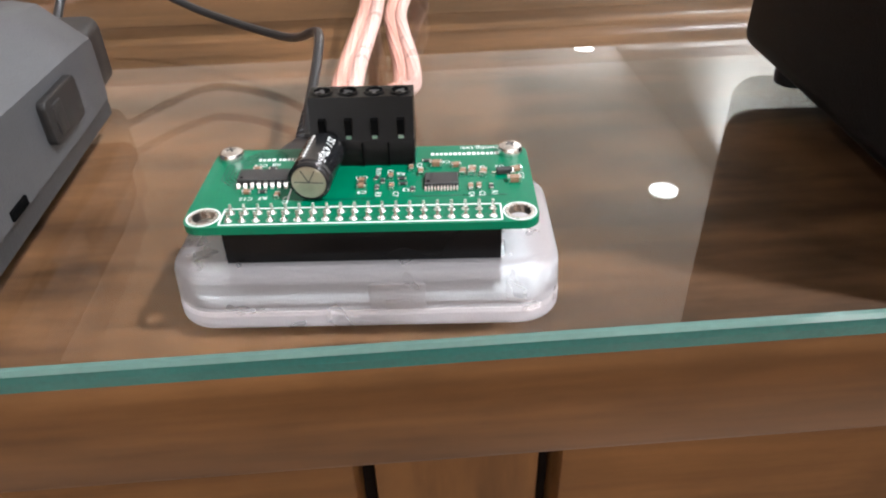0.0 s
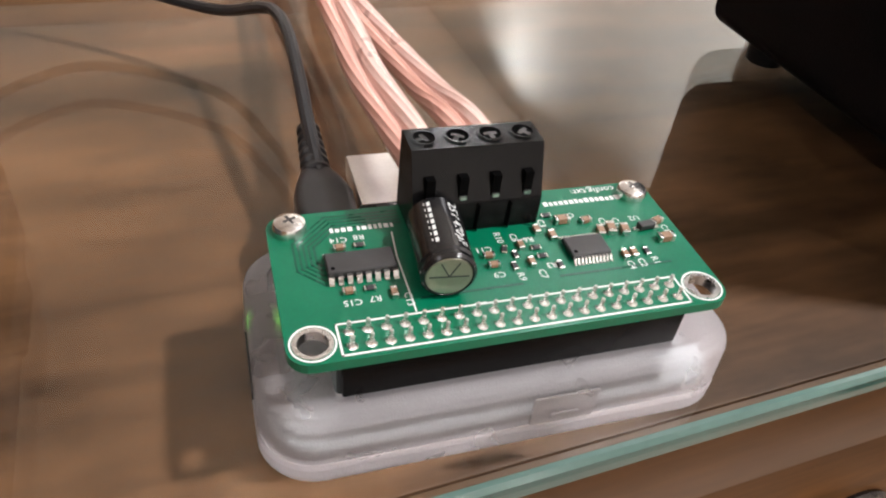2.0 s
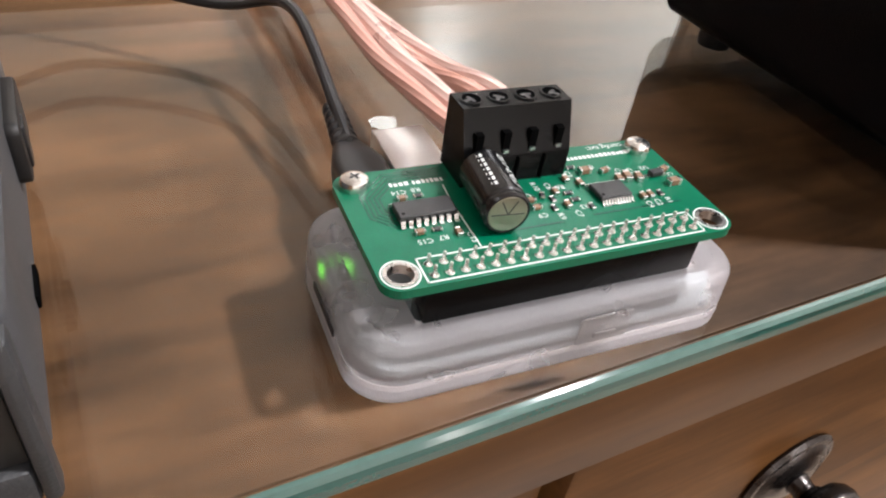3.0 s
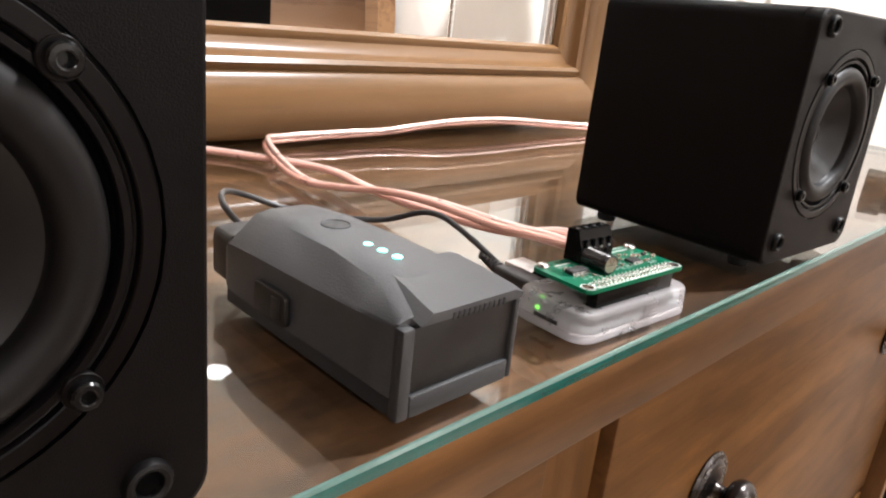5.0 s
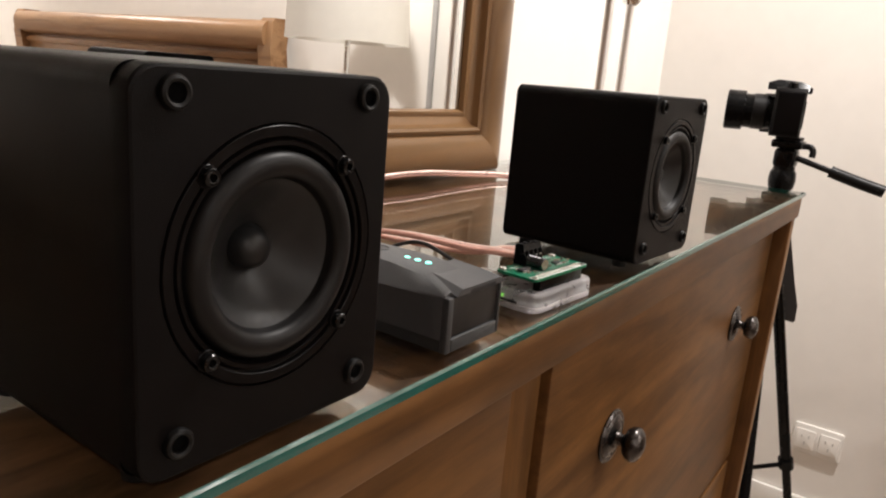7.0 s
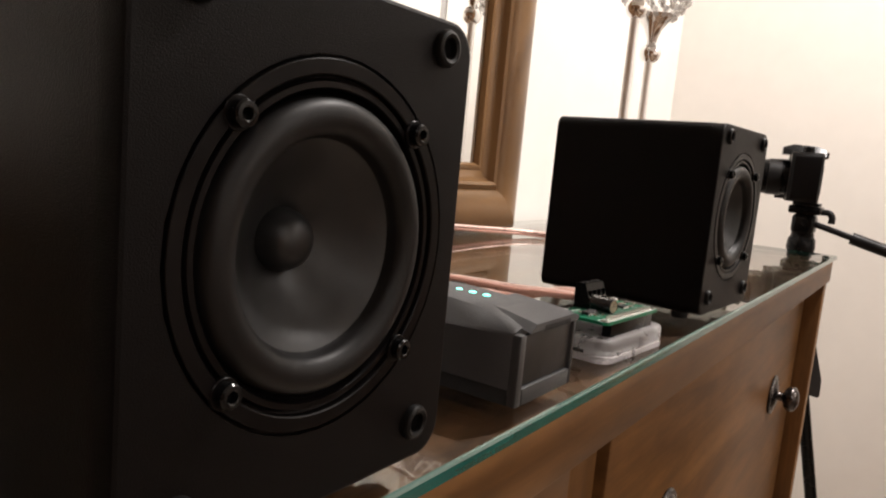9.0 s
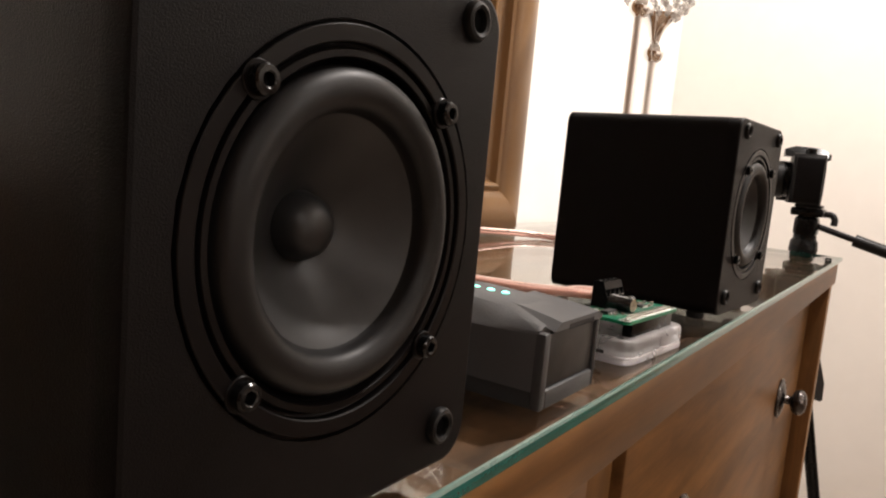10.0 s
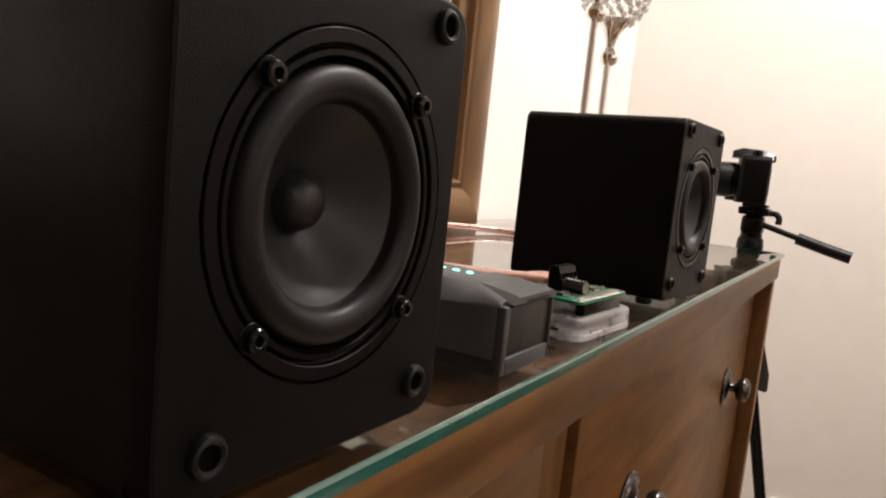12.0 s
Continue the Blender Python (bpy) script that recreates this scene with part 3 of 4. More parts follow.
            # Flat disc over the baffle; its black paints the hole's inner shade.
            part("socket_hole_shade", lathe([(0.0029, 0.0003), (0.0029, 0.0004), (0, 0.0004)], 20), M_HOLE, sp, "", g)
            part("foot", lathe([(0.0055, 0.0), (0.0060, -0.0015), (0.0055, -0.0045), (0, -0.0045)], 20), M_RUBBER, sp, "", pose(sx * 0.044, 0.016 + (0.088 if sz > 0 else 0), 0.0002))
    rp = part("terminal_plate", box(-0.024, 0.024, SD, SD + 0.002, 0.020, 0.056, 0.0008), M_BLACKPL, sp, "rear plate with binding posts")
    for sx in (-1, 1):
        part("binding_post", lathe([(0.0045, 0), (0.0045, 0.009), (0.0035, 0.011), (0, 0.011)], 16, pose(sx * 0.0095, SD + 0.0015, 0.038, -90)), M_GLOSSBLK, rp)
    return sp


near = loudspeaker(pose(-0.2412, 0.0055, 0.0046, 0, 0, 0), "black bookshelf speaker beside the grey battery on glass")
far = copy_thing(near, pose(0.1705, 0.0035, 0.0046, 0, 0, -3.5))
tagged(far, "black bookshelf speaker beside the frosted computer case")

# ---------- drone-style battery pack ----------
BX0, BX1, BY0, BY1 = -0.1285, -0.0780, 0.0125, 0.116
bcx, bw = (BX0 + BX1) / 2, BX1 - BX0
ba = thing("battery_pack", pose(bcx, BY0, 0, 0, 0, 0), "grey plastic battery pack with three lit indicator lights", "battery")
L_ = BY1 - BY0


def hull_section(y, w, zt, ch, drop, z0):
    h = w / 2
    return [(-h, y, z0), (-h, y, zt - drop), (-h + ch * 0.12, y, zt - drop + 0.0012), (-h + ch, y, zt), (-h * 0.3, y, zt + 0.0012), (h * 0.3, y, zt + 0.0012), (h - ch, y, zt), (h - ch * 0.12, y, zt - drop + 0.0012), (h, y, zt - drop), (h, y, z0)]


secs = [hull_section(0.0, bw - 0.0015, 0.0318, 0.0035, 0.0022, 0.0075), hull_section(0.0015, bw, 0.0322, 0.004, 0.0028, 0.0075), hull_section(0.018, bw, 0.0355, 0.0085, 0.0070, 0.0075),
        hull_section(0.045, bw, 0.0372, 0.0105, 0.0095, 0.0075), hull_section(0.075, bw, 0.0370, 0.0110, 0.0100, 0.0075), hull_section(0.095, bw - 0.002, 0.0355, 0.0110, 0.0100, 0.0075), hull_section(L_ - 0.003, bw - 0.006, 0.0315, 0.010, 0.009, 0.0075), hull_section(L_, bw - 0.010, 0.0295, 0.009, 0.008, 0.009)]
bshell = part("upper_shell", loft(secs), M_BATT, ba, "light grey upper shell")
part("lower_shell", loft([hull_section(0.0012, bw - 0.002, 0.0070, 0.0005, 0.0003, 0.0008), hull_section(L_ - 0.004, bw - 0.006, 0.0070, 0.0005, 0.0003, 0.0008)]), M_BATTD, ba, "darker grey lower shell")
# front frame and dark contact panel
hw = bw / 2
part("front_panel", box(-hw + 0.005, hw - 0.0025, -0.0020, 0.002, 0.0085, 0.0292, 0.0006), M_CONTACT, ba, "black contact panel")
for x0, x1, z0, z1 in ((-hw, -hw + 0.0048, 0.0008, 0.0302), (hw - 0.0024, hw, 0.0008, 0.0302), (-hw + 0.0049, hw - 0.0025, 0.0008, 0.0082)):
    part("front_frame", box(x0, x1, -0.0034, 0.0010, z0, z1, 0.0010), M_BATTF, ba)
part("top_lip", loft([[(-hw + a, y, 0.0316 + e), (hw - 0.0005, y, 0.0312 + e), (hw - 0.0005, y, 0.0330 + e), (hw - 0.005, y, 0.0346 + e), (-hw + a + 0.0045, y, 0.0347 + e)] for y, e, a in ((-0.0043, -0.0010, 0.0055), (0.0005, 0.0, 0.0058), (0.012, 0.0012, 0.0085), (0.026, 0.0022, 0.0115))]), M_BATT, ba)
for i in range(11):
    part("vent_tooth", box(-hw + 0.018 + i * 0.0022, -hw + 0.019 + i * 0.0022, -0.0046, -0.0040, 0.0300, 0.0322), M_BATTD, ba)
for sx in (-1, 1):
    bz = 0.0185 if sx > 0 else 0.0145
    bt = part("latch_button", slab(0.020, 0.0115, 0.002, 0, 0.0026, 0.0006, m=pose(sx * (hw - 0.0004), 0.062, bz, 90, 0, sx * 90)), M_CONTACT, ba, "dark side latch button")
    part("latch_rib", box(*sorted((sx * (hw + 0.0010), sx * (hw + 0.0027))), 0.055, 0.060, bz - 0.0040, bz + 0.0040, 0.0004), M_CONTACT, bt)
    if sx > 0:
        # Raised block whose black paints the shade of a notch in the shell.
        part("side_notch_shade", box(*sorted((sx * (hw - 0.001), sx * (hw + 0.0006))), 0.026, 0.034, 0.0080, 0.0105, 0.0003), M_HOLE, ba)
for i in range(3):
    part("indicator_light", lathe([(0.0017, 0), (0.0017, 0.0004), (0.0010, 0.0007), (0, 0.0008)], 14, pose(-0.0010 - 0.0007 * i, 0.0285 + 0.0068 * i, 0.0375 + 0.00014 * i)), M_LED, ba, "lit teal indicator light")
pb_ring = part("power_button", lathe([(0.0055, -0.0004), (0.0055, 0.0002), (0.0051, 0.0004), (0.0048, 0.0001), (0, 0.0001)], 28, pose(0.0005, 0.0640, 0.0382)), M_BATTD, ba, "round power button")
part("rear_collar", loft([[(x * s, y, 0.0055 + (z + 0.0100) * 0.98) for x, z in round_rect(0.041, 0.020, 0.003, 3)] for y, s in ((L_ - 0.001, 1.0), (L_ + 0.012, 0.96), (L_ + 0.014, 0.90))]), M_CONTACT, ba, "dark rear connector housing")

# ---------- small computer with amplifier board ----------
CB = pose(0.0, 0.0245, 0.0, 0, 0, -4)
pc = thing("single_board_computer", CB, "tiny computer in frosted case with green amplifier board", "computer")


def plate_ring(w, h, r, t, z0, z1):
    return quad_open(round_rect(w, h, r, 6), round_rect(w - 2 * t, h - 2 * t, max(r - t, 0.001), 6), z0, z1)


base_case = slab(0.0745, 0.0380, 0.0086, 0.0004, 0.0018, 0.0006, 8)
join(base_case, loft([[(x, y, z) for x, y in round_rect(0.0745 - 2 * d, 0.0380 - 2 * d, 0.0086 - d, 8)] for z, d in ((0.0016, 0.0), (0.0034, 0.0), (0.0040, 0.0004), (0.0040, 0.0016), (0.0018, 0.0018))], cap=False))
base_ob = part("case_base", base_case, M_FROST, pc, "frosted clear plastic case base")
lid = loft([[(x, y, z) for x, y in round_rect(0.0741 - 2 * d, 0.0376 - 2 * d, max(0.0083 - d, 0.002), 8)] for z, d in ((0.0043, 0.0016), (0.0043, 0.0002), (0.0050, 0.0), (0.0108, 0.0003), (0.0117, 0.0006), (0.0123, 0.0012), (0.0125, 0.0020), (0.0125, 0.0040))], cap=False)
join(lid, loft([[(x, y, z) for x, y in round_rect(0.0741 - 2 * d, 0.0376 - 2 * d, max(0.0083 - d, 0.002), 8)] for z, d in ((0.0043, 0.0016), (0.0096, 0.0018), (0.0108, 0.0028), (0.0111, 0.0040))], cap=False))
# lid top with the long header opening
top_o, top_i = round_rect(0.0661, 0.0296, 0.0043, 6), [(x + 0.0, y - 0.0105) for x, y in round_rect(0.0530, 0.0062, 0.001, 6)]
quad_open(top_o, top_i, 0.0111, 0.0125, lid)
lid_ob = part("case_lid", lid, M_FROST, pc, "frosted clear plastic lid")
lid_ob.visible_shadow = base_ob.visible_shadow = False
part("case_clip", slab(0.0105, 0.0062, 0.0006, 0, 0.0004, 0.0002, 3, m=pose(0.0062, -0.0187, 0.0076, 90)), M_FROST, pc, "clear snap clip")
part("clip_latch", slab(0.0046, 0.0012, 0.0004, 0, 0.0004, 0.0002, 3, m=pose(0.0062, -0.01905, 0.0064, 90)), M_FROST, pc)
part("side_slot", box(-0.03730, -0.0370, -0.006, 0.006, 0.0045, 0.0062, 0.0001), M_CHIP, pc)
part("inner_board", slab(0.0640, 0.0295, 0.003, 0.0042, 0.0056), M_INNER, pc, "green computer board inside the case")
part("inner_chip", box(-0.008, 0.006, -0.006, 0.008, 0.0056, 0.0068, 0.0002), M_CHIP, pc)
part("status_light", box(-0.0318, -0.0302, 0.0066, 0.0086, 0.0056, 0.0068, 0.0003), M_LEDG, pc, "lit green status light")
part("header_socket", box(-0.0256, 0.0256, -0.0142, -0.0090, 0.0075, 0.0194, 0.0003), M_BLACKPL, pc, "black forty-pin header socket")

PZ = 0.0210
board_bm = bmesh.new()
HOLES = [(sx * 0.029, sy * 0.0115) for sx in (-1, 1) for sy in (-1, 1)]
board_edges = []
for outline in [round_rect(0.065, 0.030, 0.0032, 6)] + [[(hx + 0.0021 * math.cos(a), hy + 0.0021 * math.sin(a)) for a in np.linspace(0, 2 * math.pi, 28, endpoint=False)] for hx, hy in HOLES]:
    ring = [board_bm.verts.new((x, y, PZ)) for x, y in outline]
    board_edges += [board_bm.edges.new((ring[i], ring[(i + 1) % len(ring)])) for i in range(len(ring))]
bmesh.ops.triangle_fill(board_bm, use_beauty=True, edges=board_edges)
grown = bmesh.ops.extrude_face_region(board_bm, geom=list(board_bm.faces))
bmesh.ops.translate(board_bm, vec=(0, 0, -0.0016), verts=[v for v in grown["geom"] if isinstance(v, bmesh.types.BMVert)])
pcb = part("amplifier_board", board_bm, M_PCB, pc, "green amplifier circuit board", smooth=False)


def sub(name, bm, m, label="", at=None, smooth=True):
    return part(name, bm, m, pcb, label, at, smooth)


for hx in (-0.029, 0.029):
    sub("mounting_hole", quad_open([(0.0031 * math.cos(a), 0.0031 * math.sin(a)) for a in np.linspace(0, 2 * math.pi, 32, endpoint=False)], [(0.00285 * math.cos(a), 0.00285 * math.sin(a)) for a in np.linspace(0, 2 * math.pi, 32, endpoint=False)], 0, 0.00008), M_SILK, "white ring", pose(hx, -0.0115, PZ))
    sub("hole_ring", quad_open([(0.0027 * math.cos(a), 0.0027 * math.sin(a)) for a in np.linspace(0, 2 * math.pi, 32, endpoint=False)], [(0.00207 * math.cos(a), 0.00207 * math.sin(a)) for a in np.linspace(0, 2 * math.pi, 32, endpoint=False)], 0, 0.00012), M_TIN, "tinned mounting hole ring", pose(hx, -0.0115, PZ))
    sub("hole_bore", lathe([(0.00208, -0.0016), (0.00208, 0.0001)], 28, closed_ends=False), M_BORE, "plated hole wall", pose(hx, -0.0115, PZ))
    sc_ = sub("screw", lathe([(0.00255, 0), (0.0026, 0.0009), (0.0023, 0.0016), (0.0015, 0.0020), (0, 0.0021)], 28), M_STEEL, "shiny cross-head screw", pose(hx, 0.0115, PZ, 0, 0, 25))
    sub("screw_cross", join(box(-0.0010, 0.0010, -0.0002, 0.0002, 0.0017, 0.00213), box(-0.0002, 0.0002, -0.0010, 0.0010, 0.0017, 0.00212)), M_CHIP, "", pose(hx, 0.0115, PZ, 0, 0, 25))

# solder pins of the header
pin_bm = lathe([(0.00080, 0), (0.00056, 0.00025), (0.00033, 0.0007), (0.00027, 0.0019), (0.0, 0.0020)], 8)
pin_me = mesh_of("header_pin", pin_bm, M_TIN)
for i in range(20):
    for row in (-0.01277, -0.01023):
        ob = new("header_pin", pin_me)
        ob.parent = pcb
        ob.matrix_local = pose(-0.02413 + i * 0.00254, row, PZ)


def silk_line(name, pts, w=0.00022, m=None, z=0.00005):
    bm = bmesh.new()
    for (x0, y0), (x1, y1) in zip(pts, pts[1:]):
        ln = math.hypot(x1 - x0, y1 - y0)
        join(bm, box(-w / 2, ln + w / 2, -w / 2, w / 2, -0.00002, z), pose(x0, y0, PZ, 0, 0, math.degrees(math.atan2(y1 - y0, x1 - x0))))
    return sub(name, bm, m or M_SILK, "", None, False)


silk_line("header_outline", [(-0.0256, -0.0142), (0.0256, -0.0142), (0.0256, -0.0088), (-0.0256, -0.0088), (-0.0256, -0.0142)], 0.00028)
silk_line("capacitor_outline", [(-0.0145, -0.0084), (-0.0145, 0.0030), (-0.0140, 0.0085)], 0.00022)
silk_line("capacitor_outline", [(-0.0060, -0.0086), (-0.0045, -0.0086)], 0.00022)
for i in range(5):
    o = 0.00074 * i
    k_ = 0.414 * o
    silk_line("board_trace", [(-0.0122, 0.0137 - o), (-0.0236 + k_, 0.0137 - o), (-0.0291 + o, 0.0082 - k_), (-0.0291 + o, 0.0022 + k_), (-0.0256, -0.0013 + o + k_), (-0.0250, -0.0013 + o + k_)], 0.00030, M_TRACE, 0.00003 + 0.000004 * i)
for i, (a, b) in enumerate((((-0.013, -0.0060), (0.002, -0.0060)), ((0.0085, -0.0055), (0.027, -0.0055)), ((0.006, 0.0075), (0.012, 0.0048)))):
    silk_line("board_trace", [a, b], 0.0004, M_TRACE, 0.00003)

# printed designators
LABELS = [("C14", -22.3, 8.0), ("R8", -19.2, 8.2), ("C15", -22.6, -5.2), ("R7", -19.4, -5.0), ("C11", -1.2, 2.1), ("C9", -0.6, -3.6), ("R9", 2.5, -4.6), ("R3", 8.0, -3.0), ("R6", 6.6, 3.2),
          ("C8", 4.4, 4.0), ("C5", 20.6, 5.4), ("C10", 22.9, 4.6), ("C12", 30.4, 1.6), ("C4", 20.4, -5.2), ("C2", 22.4, -5.0), ("R1", 24.8, -4.9), ("C6", 15.6, 7.8), ("C7", 5.9, -4.6), ("C13", -14.9, -6.0), ("R10", 2.0, 4.4), ("C3", 10.2, 6.6), ("U2", 26.4, 5.4)]
for text, x, y in LABELS:
    bm = letters(text, 0.0016)
    sub("designator", bm, M_SILK, "printed white part number", pose(x / 1000, y / 1000, PZ + 0.00004, 0, 0, -90 if text in ("C13", "R10", "C8", "C7", "R9", "C3", "C5", "C10", "C4", "C2", "R1", "C12") else 180), False)
sub("printed_note", letters("config.txt:", 0.0021), M_SILK, "printed white note", pose(0.0228, 0.0137, PZ + 0.00004, 0, 0, 180), False)
for x0, x1, y in ((0.0125, 0.0275, 0.0112), (-0.0232, -0.0204, 0.0103), (-0.0190, -0.0134, 0.0103)):
    bm = bmesh.new()
    x = x0
    while x < x1:
        w = random.uniform(0.0004, 0.0008)
        box(x, x + w, y - 0.0005, y + random.uniform(0.0003, 0.0006), PZ, PZ + 0.00005, bm=bm)
        x += w + 0.0003
    sub("printed_bar", bm, M_SILK, "illegible printed white line", None, False)

# terminal block
tb_prof = [(0.0070, 0.0), (0.0070, 0.0052), (0.0072, 0.0056), (0.0100, 0.0136), (0.0157, 0.0136), (0.0160, 0.0132), (0.0160, 0.0)]
tb_x0, tb_x1 = -0.0114, 0.0094
tb = loft([[(x, y, PZ + z) for y, z in tb_prof] for x in (tb_x0, tb_x1)])
term = part("terminal_block", tb, M_BLACKPL, pcb, "tall black four-way screw terminal block")
pitch = (tb_x1 - tb_x0) / 4
for i in range(4):
    x = tb_x0 + pitch * (i + 0.5)
    sub("terminal_rim", quad_open([(0.0021 * math.cos(a), 0.0021 * math.sin(a)) for a in np.linspace(0, 2 * math.pi, 24, endpoint=False)], [(0.00165 * math.cos(a), 0.00165 * math.sin(a)) for a in np.linspace(0, 2 * math.pi, 24, endpoint=False)], 0, 0.00025), M_BLACKPL, "", pose(x, 0.0129, PZ + 0.0136))
    # Solid pieces on the block: shade of hole and slot is in their black.
    sub("terminal_hole_shade", lathe([(0.00170, 0), (0.00170, 0.00006), (0, 0.00006)], 20), M_HOLE, "", pose(x, 0.0129, PZ + 0.0136))
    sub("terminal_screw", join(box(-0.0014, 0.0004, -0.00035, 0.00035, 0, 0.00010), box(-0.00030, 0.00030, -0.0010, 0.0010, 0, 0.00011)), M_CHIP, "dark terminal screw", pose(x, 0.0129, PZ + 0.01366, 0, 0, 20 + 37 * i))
    sub("wire_slot_shade", box(x - 0.0007, x + 0.0007, 0.00735, 0.0105, PZ + 0.0062, PZ + 0.0098), M_HOLE, "")
    sub("slot_contact", box(x - 0.0005, x + 0.0005, 0.00700, 0.0078, PZ + 0.0060, PZ + 0.0066), M_TIN, "bright metal contact")
    if i:
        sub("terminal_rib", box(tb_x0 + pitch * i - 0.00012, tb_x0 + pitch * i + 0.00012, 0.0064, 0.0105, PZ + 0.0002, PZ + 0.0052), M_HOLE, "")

# capacitor lying on the board
CAPM = pose(-0.0091, -0.0003, PZ + 0.0042, 90, 0, -6)
CR = 0.0040
cap = part("capacitor", lathe([(0, -0.0066), (0.0034, -0.0066), (CR, -0.0060), (CR, 0.0046), (CR * 0.93, 0.0050), (CR * 0.93, 0.0053), (CR, 0.0057), (CR, 0.0062), (0.0036, 0.0066), (0.0034, 0.0066), (0.0033, 0.0064), (0, 0.0064)], 36), M_SLEEVE, pcb, "black sleeved electrolytic capacitor", CAPM)
sub("capacitor_top", lathe([(0.00335, 0.00642), (0.0032, 0.0066), (0, 0.0066)], 30), M_ALU, "scored aluminium capacitor end", CAPM)
sub("capacitor_score", join(join(box(-0.0028, 0.0028, -0.00010, 0.00010, 0.00655, 0.00666), box(0, 0.0028, -0.00010, 0.00010, 0.00655, 0.00666), pose(0, 0, 0, 0, 0, 62)), box(0, 0.0028, -0.00010, 0.00010, 0.00655, 0.00666), pose(0, 0, 0, 0, 0, 118)), M_GREYTUBE, "", CAPM)
cap_txt = letters("25V 470µF", 0.0021)
bmesh.ops.transform(cap_txt, matrix=pose(0, 0, 0, 0, 0, 90), verts=cap_txt.verts)
for v in cap_txt.verts:
    a = radians(58) + v.co.x / CR
    v.co = Vector((CR * 1.008 * math.cos(a), CR * 1.008 * math.sin(a), v.co.y - 0.0006))
sub("capacitor_print", cap_txt, M_SILK, "printed white rating", CAPM, False)
stripe = bmesh.new()
for i in range(7):
    a0 = radians(104)
    for dz in (0, 1):
        z = -0.0052 + i * 0.0013
        w = 0.0009 if dz == 0 else 0.0005
        vs = [stripe.verts.new((CR * 1.006 * math.cos(a0 + b), CR * 1.006 * math.sin(a0 + b), z + c)) for b, c in ((0.05 + dz * 0.2, 0), (0.17 + dz * 0.12, 0), (0.17 + dz * 0.12, w), (0.05 + dz * 0.2, w))]
        stripe.faces.new(vs)
sub("capacitor_brand_bar", stripe, M_SILK, "illegible white print", CAPM, False)


def chip(x, y, w, h, t, pins, rot=0, pin_len=0.0011):
    m = pose(x, y, PZ, 0, 0, rot)
    sub("chip", box(-w / 2, w / 2, -h / 2, h / 2, 0.0002, t, 0.00018, 1), M_CHIP, "black chip", m)
    for i in range(pins):
        px = (i - (pins - 1) / 2) * (w * 0.92 / (pins - 1))
        for s in (-1, 1):
            pw = w * 0.92 / (pins - 1) * 0.28
            bm = loft([[(px - pw, s * (h / 2 - 0.0002), t * 0.5), (px + pw, s * (h / 2 - 0.0002), t * 0.5), (px + pw, s * (h / 2 - 0.0002), t * 0.62), (px - pw, s * (h / 2 - 0.0002), t * 0.62)],
                       [(px - pw, s * (h / 2 + pin_len * 0.35), t * 0.5), (px + pw, s * (h / 2 + pin_len * 0.35), t * 0.5), (px + pw, s * (h / 2 + pin_len * 0.35), t * 0.62), (px - pw, s * (h / 2 + pin_len * 0.35), t * 0.62)],
                       [(px - pw, s * (h / 2 + pin_len * 0.5), 0.00005), (px + pw, s * (h / 2 + pin_len * 0.5), 0.00005), (px + pw, s * (h / 2 + pin_len * 0.6), 0.0002), (px - pw, s * (h / 2 + pin_len * 0.6), 0.0002)],
                       [(px - pw, s * (h / 2 + pin_len), 0.00005), (px + pw, s * (h / 2 + pin_len), 0.00005), (px + pw, s * (h / 2 + pin_len), 0.0002), (px - pw, s * (h / 2 + pin_len), 0.0002)]])
            sub("chip_pin", bm, M_TIN, "", m, False)
    sub("chip_dot", lathe([(0.0003, 0), (0.0003, 0.00004), (0, 0.00004)], 12), M_HOLE, "", m @ pose(-w / 2 + 0.0008, -h / 2 + 0.0008, t))


chip(-0.0202, 0.0016, 0.0100, 0.0042, 0.0016, 8, 0, 0.0013)
chip(0.0147, -0.0006, 0.0066, 0.0044, 0.0012, 11, 0, 0.0012)


def smd(x, y, kind, rot=0, s=1.0):
    m = pose(x / 1000, y / 1000, PZ, 0, 0, rot)
    l, w, h = (0.0017 * s, 0.00095 * s, 0.0008 * s) if kind == "c" else (0.0016 * s, 0.00085 * s, 0.0005 * s)
    sub("chip_component", box(-l * 0.32, l * 0.32, -w / 2, w / 2, 0.00005, h, 0.00008, 1), M_CERAM if kind == "c" else M_RESIST, "", m, False)
    for sg in (-1, 1):
        a, b = sorted((sg * l * 0.32, sg * l * 0.55))
        sub("solder_end", box(a, b, -w * 0.53, w * 0.53, 0.00002, h * 1.02, 0.0001, 1), M_TIN, "", m, False)


